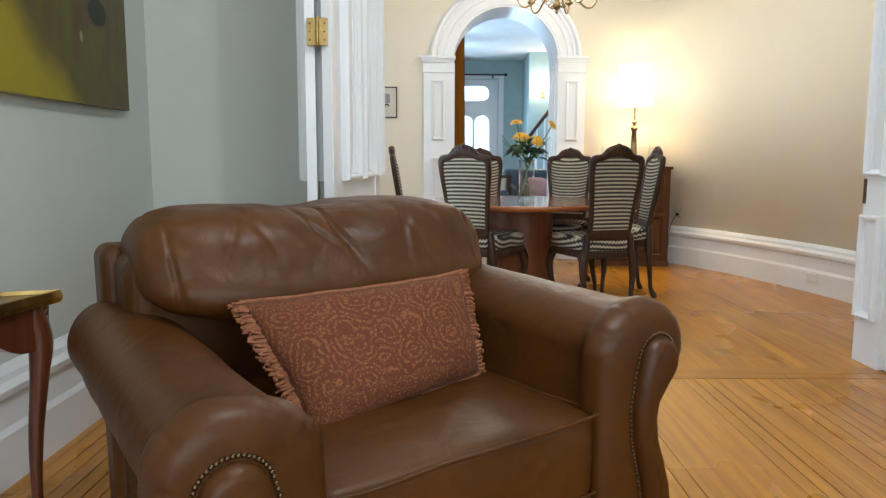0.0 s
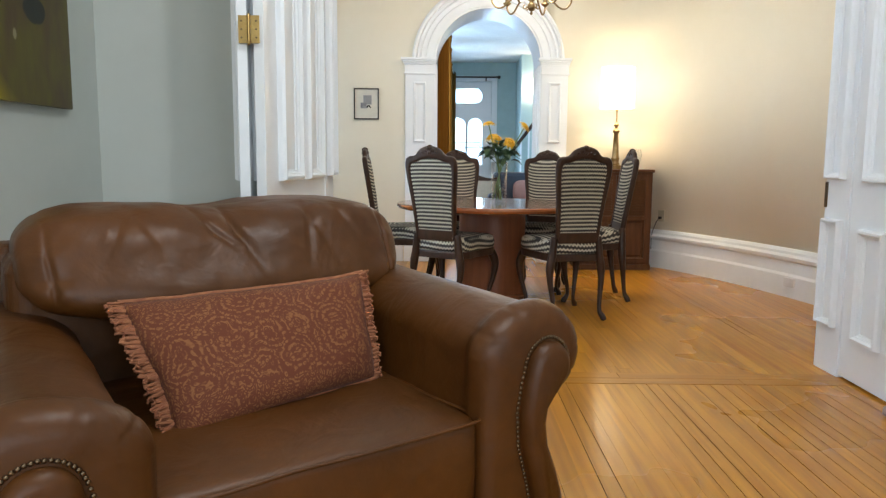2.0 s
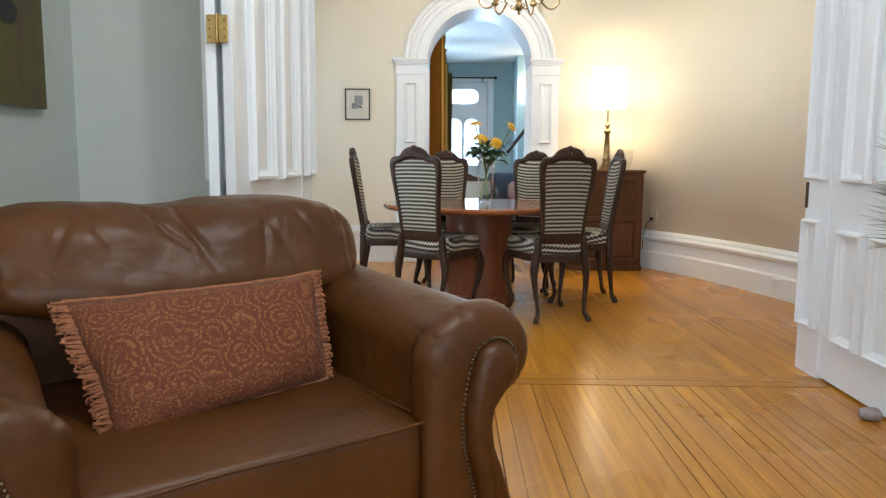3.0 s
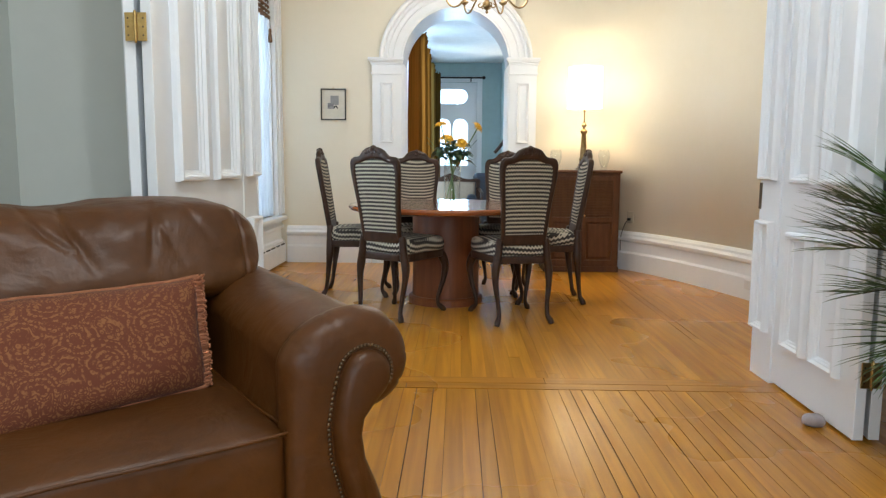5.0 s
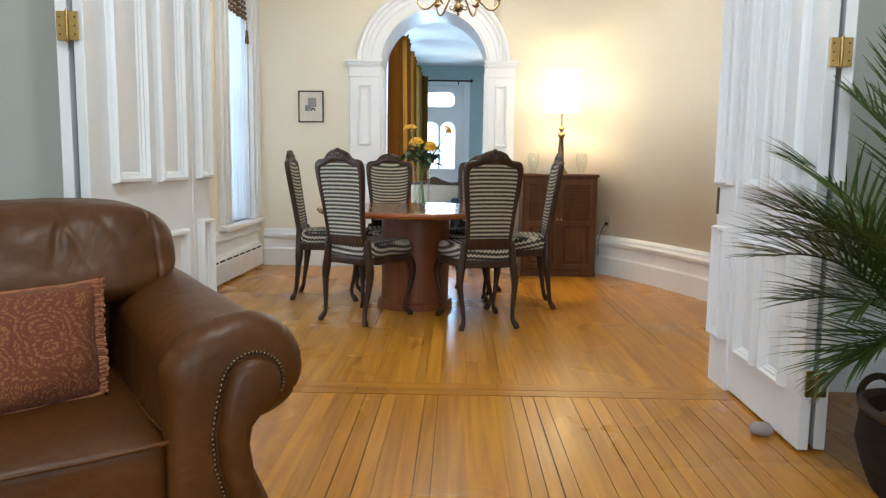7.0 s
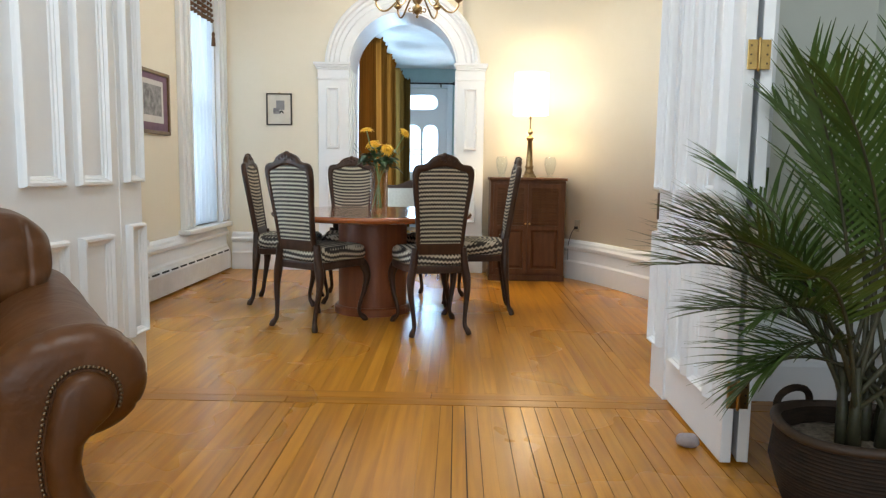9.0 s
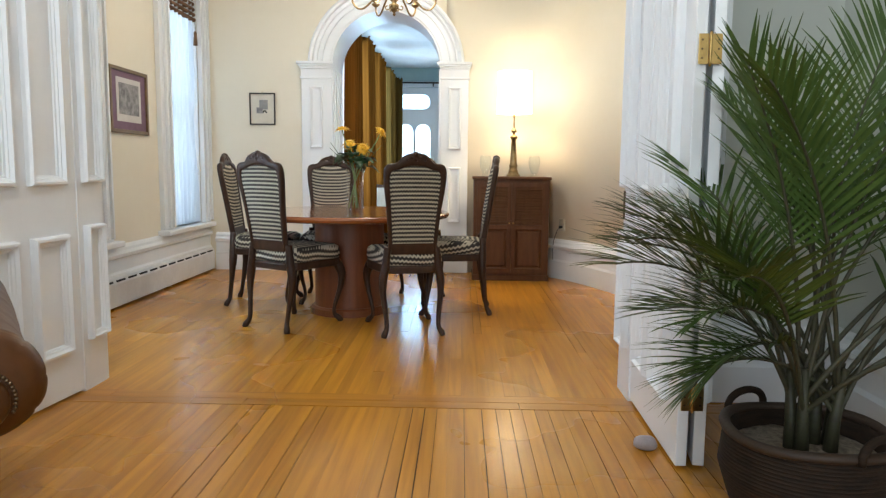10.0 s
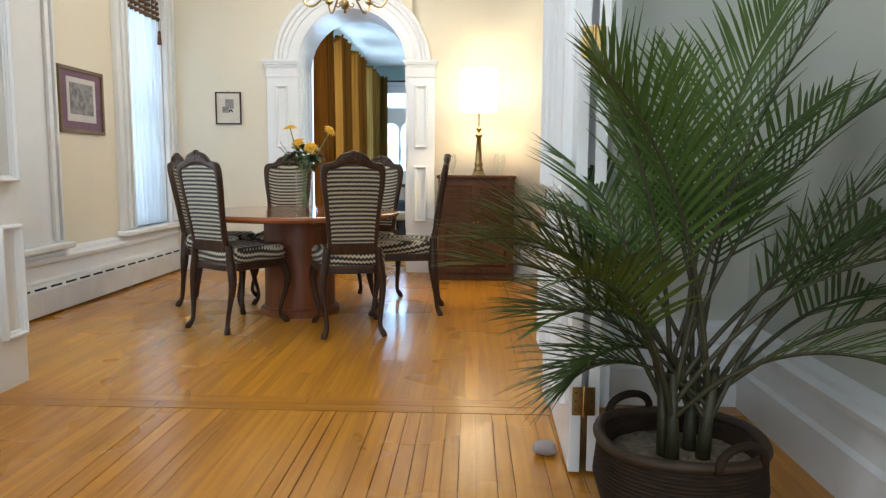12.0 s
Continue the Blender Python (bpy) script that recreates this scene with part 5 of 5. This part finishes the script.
sm = thing("small_print", Matrix.Translation((-0.245, FAR0, 1.497)), "small framed print with a wide cream mount", "picture")
w, h = 0.262, 0.322
part("frame", boxes((0, -0.02, 0, 0.012, -0.001, h), (w - 0.012, -0.02, 0, w, -0.001, h), (0.012, -0.02, 0, w - 0.012, -0.001, 0.012), (0.012, -0.02, h - 0.012, w - 0.012, -0.001, h)), FRAME_BLACK, sm)
part("mount", boxes((0.012, -0.010, 0.012, w - 0.012, -0.001, h - 0.012)), PAPER, sm)
part("print", boxes((0.10, -0.0118, 0.155, 0.185, -0.0102, 0.25)), MIDGREY, sm, "grey printed block")
part("print", boxes((0.07, -0.0138, 0.115, 0.135, -0.0122, 0.175), bevel=0.0004), PRINT, sm, "dark printed shape")
part("print", slab(bmesh.new(), [(0.125, 0.12), (0.14, 0.145), (0.155, 0.15), (0.168, 0.145), (0.18, 0.12), (0.168, 0.118), (0.155, 0.138), (0.14, 0.118)], -0.0135, -0.0122), INK, sm, "small black figure-like mark")
part("hanger", tube(bmesh.new(), [(w / 2 - 0.008, -0.006, h), (w / 2, -0.006, h + 0.014), (w / 2 + 0.008, -0.006, h)], 0.0022, 6), BRASS, sm)
lg = thing("framed_engraving", Matrix.Translation((DL, 5.39, 1.318)) @ Matrix.Rotation(radians(90), 4, "Z"), "grey engraving with mauve mount in a dull gilt frame", "picture")
w, h = 0.64, 0.50
part("frame", boxes((0, -0.03, 0, 0.028, -0.001, h), (w - 0.028, -0.03, 0, w, -0.001, h), (0.028, -0.03, 0, w - 0.028, -0.001, 0.028), (0.028, -0.03, h - 0.028, w - 0.028, -0.001, h), bevel=0.003), FRAME_GILT, lg)
part("mount", boxes((0.028, -0.014, 0.028, w - 0.028, -0.001, h - 0.028)), PURPLE, lg, "mauve mount")
part("inner_mount", boxes((0.115, -0.0165, 0.09, w - 0.115, -0.0142, h - 0.075)), PALE, lg)
part("print", boxes((0.155, -0.019, 0.145, w - 0.155, -0.0167, h - 0.115)), PRINT, lg, "dark grey engraving")

# ---- flowers on the table, glass on the cabinet ----
PETAL = material("yellow_petal", (0.80, 0.46, 0.015), 0.6, second=(0.70, 0.34, 0.01), scale=40)
GREEN = material("dark_leaf", (0.035, 0.085, 0.03), 0.45, second=(0.02, 0.05, 0.018), scale=20)
STALK = material("flower_stalk", (0.16, 0.24, 0.07), 0.5, scale=20)
VX, VY, VZ = 1.145, 5.30, 0.7485
vase = thing("flower_vase", Matrix.Translation((VX, VY, VZ)) @ Matrix.Diagonal((1.08, 1.08, 1.2, 1)), "clear glass cylinder vase on the dining table", "vase")
part("glass_wall", lathe(bmesh.new(), [(0, 0), (0.052, 0), (0.056, 0.006), (0.060, 0.26), (0.057, 0.26), (0.052, 0.014), (0, 0.012)], 32), GLASS, vase, smooth=True)
bouquet = thing("bouquet", Matrix.Translation((VX, VY, VZ)) @ Matrix.Diagonal((1.15, 1.15, 1.26, 1)), "yellow gerbera flowers with dark green leaves in the vase", "flowers")
random.seed(21)
heads = [(-0.075, -0.03, 0.47, 0.058, 10), (0.165, 0.02, 0.46, 0.05, 50), (-0.05, 0.05, 0.395, 0.055, 25), (0.06, -0.06, 0.36, 0.05, 55), (-0.02, -0.04, 0.38, 0.045, 40)]
for x, y, z, r, tip in [(x, y, z, r * 0.98, tip) for x, y, z, r, tip in heads]:
    part("stalk", tube(bmesh.new(), curve_points([(-x * 0.25, -y * 0.3, 0.02), (x * 0.12, y * 0.2, 0.22), (x * 0.75, y * 0.8, z - 0.07), (x, y, z)], 6), 0.0038, 6), STALK, bouquet, smooth=True)
    bm = bmesh.new()
    for ring_n, rr, up in ((20, r, 0.0), (16, r * 0.75, 0.008)):
        for k in range(ring_n):
            a = 2 * math.pi * k / ring_n + up * 20
            d, sd = Vector((math.cos(a), math.sin(a), 0)), Vector((-math.sin(a), math.cos(a), 0))
            e = rr * random.uniform(0.9, 1.08)
            pts = [d * 0.008, d * e * 0.55 + sd * e * 0.13 + Vector((0, 0, 0.008 + up)), d * e + Vector((0, 0, random.uniform(-0.012, 0.004) + up)), d * e * 0.55 - sd * e * 0.13 + Vector((0, 0, 0.008 + up))]
            bm.faces.new([bm.verts.new(p) for p in pts])
    join(bm, pillow_shape(bmesh.new(), r * 0.28, r * 0.28, 0.008, 1, 1, 12, 6), Matrix.Translation((0, 0, 0.012)))
    az = math.atan2(y - 0.1, x)
    part("flower_head", bm, PETAL, bouquet, "yellow gerbera head", m=Matrix.Translation((x, y, z)) @ Matrix.Rotation(az, 4, "Z") @ Matrix.Rotation(radians(tip), 4, "Y"))
for k in range(46):
    a, el = random.uniform(0, 2 * math.pi), random.uniform(0.1, 1.1)
    ln, wd = random.uniform(0.07, 0.13), random.uniform(0.022, 0.042)
    root = Vector((random.uniform(-0.03, 0.03), random.uniform(-0.03, 0.03), random.uniform(0.24, 0.32)))
    d = Vector((math.cos(a) * math.cos(el), math.sin(a) * math.cos(el), math.sin(el) * 0.7))
    sd = d.cross(Vector((0, 0, 1))).normalized()
    bm = bmesh.new()
    mid, rim = [], []
    for i in range(7):
        t = i / 6
        c = root + d * (0.06 + ln * t) + Vector((0, 0, -0.05 * t * t))
        ww = wd * math.sin(math.pi * min(0.98, t * 0.95 + 0.03))
        mid.append((c - sd * ww + Vector((0, 0, ww * 0.3)), c, c + sd * ww + Vector((0, 0, ww * 0.3))))
    rings(bm, mid, closed=False, caps=False)
    part("leaf", bm, GREEN, bouquet, smooth=True)
for k in range(16):
    a = random.uniform(0, 2 * math.pi)
    part("grass_spray", tube(bmesh.new(), [(0.02 * math.cos(a), 0.02 * math.sin(a), 0.24), (0.09 * math.cos(a), 0.09 * math.sin(a), 0.30), (random.uniform(0.13, 0.19) * math.cos(a), 0.15 * math.sin(a), random.uniform(0.25, 0.40))], 0.0016, 4), GREEN, bouquet)
for x, y in ((2.16, 7.02), (2.63, 7.0)):
    gv = thing("glass_vase", Matrix.Translation((x, y, CZ + 0.0005)), "clear cut-glass vase on the cabinet", "vase", "pair of glass vases")
    part("bowl", lathe(bmesh.new(), [(0, 0), (0.032, 0), (0.034, 0.008), (0.028, 0.02), (0.045, 0.07), (0.058, 0.13), (0.055, 0.175), (0.045, 0.20), (0.042, 0.20), (0.052, 0.17), (0.055, 0.13), (0.042, 0.072), (0.02, 0.028), (0, 0.024)], 28), GLASS, gv, smooth=True)

outlet = thing("wall_outlet", Matrix.Translation((2.925, 7.055, 0.475)) @ Matrix.Rotation(radians(-54), 4, "Z"), "ivory wall outlet with a plugged-in dark cord", "outlet")
IVORY = material("ivory_plastic", (0.55, 0.50, 0.38), 0.4)
part("plate", box(bmesh.new(), -0.036, -0.008, 0, 0.036, 0.01, 0.115, bevel=0.003), IVORY, outlet)
part("plug", boxes((-0.014, -0.035, 0.025, 0.014, -0.008, 0.05), bevel=0.003), INK, outlet)
part("cord", tube(bmesh.new(), curve_points([(0, -0.035, 0.037), (-0.02, -0.06, -0.02), (-0.07, -0.05, -0.14), (-0.09, -0.03, -0.30), (-0.12, -0.02, -0.46)], 6), 0.0035, 6), INK, outlet, smooth=True)
low_plate = thing("wall_outlet", Matrix.Translation((3.475, 5.43, 0.09)) @ Matrix.Rotation(radians(-74), 4, "Z"), "white outlet plate set in the baseboard", "outlet")
part("plate", box(bmesh.new(), -0.055, -0.006, 0, 0.055, 0.02, 0.07, bevel=0.003), METAL_WHITE, low_plate)

# ---- chandelier over the table ----
ch = thing("chandelier", Matrix.Translation((1.40, 5.62, 0)), "brass chandelier with curved arms and candle bulbs", "chandelier")
part("stem", lathe(bmesh.new(), [(0, 2.215), (0.008, 2.218), (0.012, 2.23), (0.006, 2.24), (0.02, 2.25), (0.034, 2.275), (0.026, 2.30), (0.014, 2.315), (0.03, 2.33), (0.045, 2.36), (0.03, 2.40), (0.014, 2.43), (0.014, 2.60), (0.03, 2.64), (0.012, 2.70), (0.010, 3.30), (0.06, 3.36), (0.065, 3.45), (0, 3.45)], 20), DARK_BRASS, ch, smooth=True)
BULB = glow_material("lit_candle_bulb", (1.0, 0.78, 0.48), 12)
for k in range(6):
    a = radians(60 * k + 3)
    c, s = math.cos(a), math.sin(a)
    am = part("arm", tube(bmesh.new(), [(c * r, s * r, z) for r, z in curve_points([(0.02, 2.35), (0.09, 2.385), (0.16, 2.33), (0.225, 2.272), (0.275, 2.268), (0.312, 2.31), (0.315, 2.345)], 6)], 0.0075, 8), DARK_BRASS, ch, smooth=True)
    part("candle_cup", lathe(bmesh.new(), [(0, 2.335), (0.012, 2.338), (0.03, 2.352), (0.034, 2.362), (0.018, 2.364), (0.016, 2.40), (0, 2.40)], 16, c * 0.315, s * 0.315), DARK_BRASS, am, smooth=True)
    part("candle", lathe(bmesh.new(), [(0, 2.40), (0.012, 2.40), (0.012, 2.49), (0, 2.49)], 12, c * 0.315, s * 0.315), PAPER, am, smooth=True)
    part("bulb", lathe(bmesh.new(), [(0, 2.49), (0.012, 2.50), (0.016, 2.52), (0.008, 2.55), (0, 2.57)], 12, c * 0.315, s * 0.315), BULB, am, smooth=True)
    part("leaf_scroll", tube(bmesh.new(), [(c * r, s * r, z) for r, z in curve_points([(0.02, 2.275), (0.055, 2.262), (0.066, 2.28), (0.05, 2.292)], 5)], 0.005, 6), DARK_BRASS, ch, smooth=True)

# ---- hall beyond the arch ----
# streak 0.8 paints silk sheen and fold contrast into the drape colours
DRAPE = thin_cloth("gold_drape", (0.190, 0.070, 0.011), 0.0, 0.04, 0.8)
DRAPE_B = thin_cloth("olive_drape", (0.15, 0.085, 0.022), 0.0, 0.05, 0.8)
ROD = material("dark_curtain_rod", (0.02, 0.014, 0.01), 0.4)


def drape(y0, y1, x, mat, label, across=False):
    """A full-length curtain hanging in deep folds."""
    d = thing("curtain", Matrix.Translation((0, 0, 0)), label, "curtain", "drapes in the hall")
    bm = bmesh.new()
    n = 220
    lps = []
    for i in range(n + 1):
        t = i / n
        q, f = y0 + (y1 - y0) * t, 0.050 * math.sin(t * 2 * math.pi * 12 + 1.9 * math.sin(t * 7 + y0)) + 0.022 * math.sin(t * 83 + 2 * math.sin(t * 11 + y0))
        col = []
        for z, k, o in ((0.02, 1.0, 0.01), (0.8, 1.0, 0.005), (1.6, 0.95, 0.0), (2.45, 0.8, 0.0), (2.60, 0.75, 0.0), (2.66, 0.9, 0.006)):
            g = x + f * k + o
            z += (0.022 * math.sin(t * 40 + y0 * 3) + 0.012 * math.sin(t * 97)) * (z > 2.5)
            col.append((q, g, z) if across else (g, q, z))
        lps.append(col)
    rings(bm, lps, closed=False, caps=False)
    ob = part("drape_cloth", bm, mat, d, smooth=True)
    sol = ob.modifiers.new("thick", "SOLIDIFY")
    sol.thickness = 0.006
    return d


drape(8.02, 8.62, 0.68, DRAPE, "full-length gold drape beside the hall window")
drape(9.0, 9.7, 0.71, DRAPE, "full-length gold drape beside the hall window")
drape(10.15, 11.05, 0.72, DRAPE, "full-length gold drape beside the hall window")
drape(11.5, 12.6, 0.73, DRAPE_B, "olive drape in the corner of the hall")
drape(0.60, 0.86, 12.86, DRAPE_B, "olive drape beside the front door", True)
for y0, y1 in ((7.8, 9.45), (10.1, 12.4)):
    rod = solid("curtain_rod", tube(bmesh.new(), [(0.66, y0, 2.64), (0.66, y0 + 0.02, 2.64), (0.66, y1, 2.64)], [0.03, 0.014, 0.014], 10), ROD, "dark metal curtain rod on the hall wall", "curtain rod")
rod = thing("curtain_rod", Matrix.Translation((0, 12.86, 2.585)), "dark metal curtain rod over the front door", "curtain rod")
part("pole", tube(bmesh.new(), [(0.56, 0, 0), (1.62, 0, 0)], 0.016, 10), ROD, rod)
part("finial", pillow_shape(bmesh.new(), 0.03, 0.03, 0.03, 1, 1, 12, 8), ROD, rod, m=Matrix.Translation((1.64, 0, 0)))
part("bracket", boxes((1.40, -0.012, -0.06, 1.42, 0.139, 0.012)), ROD, rod)

# front door with an oval and two arched panes
fd = thing("front_door", Matrix.Translation((1.07, 13.0, 0)), "white front door with one oval and two arched panes", "door", kind="structure")
part("casing", boxes((-0.55, -0.03, 0, -0.45, -0.001, 2.62), (0.45, -0.03, 0, 0.55, -0.001, 2.62), (-0.45, -0.03, 2.52, 0.45, -0.001, 2.62), bevel=0.004), TRIM, fd)


def pane_outline(kind):
    if kind == "oval":
        return [(0.15 * (1 if math.cos(a) > 0 else -1) * (abs(math.cos(a)) > 1e-6) + 0.13 * math.cos(a), 2.265 + 0.13 * math.sin(a)) for a in np.linspace(math.pi / 2 - 0.001, -1.5 * math.pi + 0.001, 33)]
    cx = -0.155 if kind == "left" else 0.155
    return [(cx - 0.135, 1.02)] + [(cx + 0.135 * math.cos(a), 1.73 + 0.135 * math.sin(a)) for a in np.linspace(math.pi, 0, 13)] + [(cx + 0.135, 1.02)]


bm = bmesh.new()
for y in (0.05, 0.09):
    outerv = [bm.verts.new(p) for p in ((-0.45, y, 0.0), (0.45, y, 0.0), (0.45, y, 2.52), (-0.45, y, 2.52))]
    edges = [bm.edges.new((outerv[i], outerv[(i + 1) % 4])) for i in range(4)]
    for kd in ("oval", "left", "right"):
        vv = [bm.verts.new((x, y, z)) for x, z in pane_outline(kd)]
        edges += [bm.edges.new((vv[i], vv[(i + 1) % len(vv)])) for i in range(len(vv))]
    bmesh.ops.triangle_fill(bm, edges=edges, use_beauty=True)
for kd in ("oval", "left", "right"):
    o = pane_outline(kd)
    rings(bm, [[(x, y, z) for x, z in o] for y in (0.05, 0.09)], caps=False)
part("door_slab", bm, TRIM, fd)
for kd in ("oval", "left", "right"):
    o = pane_outline(kd)
    bm = bmesh.new()
    cxx, czz = sum(p[0] for p in o) / len(o), sum(p[1] for p in o) / len(o)
    rings(bm, [[(cxx + (x - cxx) * k, y, czz + (z - czz) * k) for x, z in o] for k, y in ((1.0, 0.048), (1.0, 0.035), (1.09, 0.035), (1.09, 0.048))], caps=False)
    part("pane_moulding", bm, TRIM, fd)
    p = part("pane", slab(bmesh.new(), o, 0.068, 0.073), GLASS, fd)
    p.visible_shadow = False
IRON = material("wrought_iron", (0.10, 0.12, 0.16), 0.5)
for cx in (-0.155, 0.155):
    for z in (1.33, 1.42):
        part("pane_bar", boxes((cx - 0.134, 0.095, z, cx + 0.134, 0.105, z + 0.012)), IRON, fd)
    for k in range(4):
        part("pane_scroll", tube(bmesh.new(), [(cx - 0.10 + 0.066 * k + 0.022 * math.cos(a), 0.10, 1.38 + 0.022 * math.sin(a)) for a in np.linspace(0, 2 * math.pi, 13)], 0.005, 5), IRON, fd)
solid("backdrop", boxes((-0.6, 14.2, -0.2, 2.8, 14.22, 3.2)), glow_material("bright_daylight_outside", (0.72, 0.86, 1.0), 1.7), "bright daylight outside the front door", "backdrop", "structure")
solid("backdrop_west", boxes((0.12, 7.9, 0.2, 0.14, 12.0, 2.8)), glow_material("bright_daylight_west", (0.80, 0.90, 1.0), 1.0), "bright daylight outside the hall windows", "backdrop", "structure")

rail = thing("stair_rail", Matrix.Translation((0, 11.9, 0)), "dark wooden stair handrail on the hall wall", "handrail")
part("rail", tube(bmesh.new(), [(1.80, 0, 1.24), (1.90, 0, 1.36), (2.55, 0, 2.22)], 0.03, 8), DARK_WOOD, rail, smooth=True)
for t in (0.1, 0.3, 0.5, 0.7):
    x = 1.9 + 0.65 * t
    part("baluster", boxes((x - 0.012, -0.012, 0.0, x + 0.012, 0.012, 1.36 + 0.86 * t - 0.02)), TRIM, rail)
sc = thing("wall_sconce", Matrix.Translation((2.20, 12.0, 2.2)), "brass wall sconce with two lit candle bulbs", "sconce")
part("backplate", box(bmesh.new(), -0.03, -0.015, -0.10, 0.03, 0, 0.10, bevel=0.006), BRASS, sc)
for s in (-1, 1):
    am = part("arm", tube(bmesh.new(), curve_points([(0, -0.015, -0.05), (s * 0.05, -0.06, -0.10), (s * 0.13, -0.08, -0.06), (s * 0.15, -0.08, 0.0)], 5), 0.008, 6), BRASS, sc, smooth=True)
    part("bulb", lathe(bmesh.new(), [(0, 0.0), (0.015, 0.01), (0.017, 0.10), (0.022, 0.13), (0.01, 0.18), (0, 0.19)], 10, s * 0.15, -0.08), BULB, am, smooth=True)

BEIGE = material("beige_upholstery", (0.42, 0.33, 0.24), 0.85, scale=30)
settee = thing("carved_settee", Matrix.Translation((1.08, 9.95, 0)), "carved dark settee with beige upholstery in the hall", "settee")
part("seat", box(bmesh.new(), -0.42, -0.30, 0.36, 0.42, 0.22, 0.47, bevel=0.03), BEIGE, settee)
part("backrest", box(bmesh.new(), -0.36, 0.20, 0.47, 0.36, 0.27, 0.82, bevel=0.03), BEIGE, settee)
crest = [tuple(p) for p in curve_points([(-0.44, 0.80), (-0.40, 0.845), (-0.25, 0.835), (-0.12, 0.87), (0, 0.915), (0.12, 0.87), (0.25, 0.835), (0.40, 0.845), (0.44, 0.80)], 5)]
part("crest_rail", slab(bmesh.new(), crest + [(0.36, 0.795), (0, 0.80), (-0.36, 0.795)], 0.19, 0.28), DARK_WOOD, settee)
for s in (-1, 1):
    part("back_post", box(bmesh.new(), s * 0.40 - 0.03, 0.19, 0.0, s * 0.40 + 0.03, 0.27, 0.83, bevel=0.008), DARK_WOOD, settee)
    part("arm_rest", tube(bmesh.new(), curve_points([(s * 0.41, 0.22, 0.70), (s * 0.43, 0.0, 0.68), (s * 0.44, -0.22, 0.64), (s * 0.44, -0.26, 0.50), (s * 0.43, -0.25, 0.36)], 5), 0.022, 8), DARK_WOOD, settee, smooth=True)
    part("leg", tube(bmesh.new(), curve_points([(s * 0.40, -0.27, 0.37), (s * 0.42, -0.29, 0.2), (s * 0.40, -0.26, 0.0)], 5), [0.03] * 6 + [0.02] * 5, 8), DARK_WOOD, settee, smooth=True)
BLUE = material("dark_blue_leather", (0.022, 0.03, 0.045), 0.4, scale=8)
PINK = material("dusty_pink_cloth", (0.36, 0.17, 0.13), 0.85, scale=20)
club = thing("dark_armchair", Matrix.Translation((1.78, 10.3, 0)), "dark blue upholstered armchair in the hall", "armchair")
part("seat", box(bmesh.new(), -0.32, -0.35, 0.10, 0.32, 0.30, 0.45, bevel=0.04), BLUE, club)
part("backrest", box(bmesh.new(), -0.36, 0.25, 0.10, 0.36, 0.42, 0.92, bevel=0.06), BLUE, club)
for s in (-1, 1):
    part("arm", box(bmesh.new(), s * 0.39 - 0.07, -0.36, 0.05, s * 0.39 + 0.07, 0.36, 0.62, bevel=0.05), BLUE, club)
solid("pink_pillow", pillow_shape(bmesh.new(), 0.19, 0.07, 0.17, 0.6, 0.6, 24, 14), PINK, "dusty pink pillow on the dark armchair", "pillow", smooth=True, m=Matrix.Translation((1.90, 10.44, 0.632)) @ Matrix.Rotation(radians(-12), 4, "X"))

# ---- floor boards ----
random.seed(11)
unit = finish(box(bmesh.new(), -0.5, -0.5, -0.012, 0.5, 0.5, 0.0), FLOOR_WOOD, "floor_board")
unit_cross = finish(box(bmesh.new(), -0.5, -0.5, -0.012, 0.5, 0.5, 0.0), FLOOR_CROSS, "threshold_board")


def boards(parent_name, x0, x1, y0, y1, near, label, wide=0.42, limit=None):
    """Strip boards along y between y0 and y1; those short of near are joined."""
    fl = thing(parent_name, Matrix(), label, "floor", kind="structure")
    rest = bmesh.new()
    x = x0
    while x < x1 - 0.02:
        w = min(random.choice((0.055, 0.062, 0.07, 0.08)), x1 - x)
        y = y1
        first_len = random.uniform(0.9, 3.4)
        while y > y0 + 0.01:
            ln = min(first_len, y - y0)
            first_len = random.uniform(1.8, 3.8)
            gap = random.choice((0.003, 0.0045, 0.0055)) if random.random() < wide else random.choice((0.0002, 0.0003, 0.0012))
            a, b, lift = y - ln, y, random.uniform(-0.0003, 0.0003)
            if b > near and (limit is None or x + w / 2 < limit(0.5 * (a + b))):
                ob = new("floor_board", unit)
                ob.parent = fl
                ob.location = (x + w / 2, (a + b) / 2, lift)
                ob.scale = (w - gap, ln - 0.002, 1)
            else:
                box(rest, x + gap / 2, a + 0.001, -0.012, x + w - gap / 2, b - 0.001, lift)
            y -= ln
        x += w
    ob = part("floor_boards_joined", rest, FLOOR_WOOD, fl, "strip boards out of sight")
    tagged(ob, kind="stuff")
    return fl


boards("floor_parlour", LEFT, RIGHT, BACK, 3.165, 1.2, "honey-coloured varnished strip boards with dark gaps")
boards("floor_dining", DL, 3.66, 3.348, 7.40, 3.35, "honey-coloured varnished strip boards, worn and glossy", 0.06)
boards("floor_hall", 0.5, 3.2, 7.40, 13.0, 99, "varnished strip boards in the hall")
th = thing("threshold", Matrix(), "two long boards laid across the doorway", "floor", kind="structure")
for y0, y1, cuts in ((3.168, 3.252, (-0.96, 0.95, 2.2, 3.66)), (3.255, 3.345, (-0.96, 0.3, 1.62, 3.66))):
    for a, b in zip(cuts, cuts[1:]):
        ob = new("threshold_board", unit_cross)
        ob.parent = th
        ob.location, ob.scale = ((a + b) / 2, (y0 + y1) / 2, 0.0012), (b - a - 0.003, y1 - y0, 1)
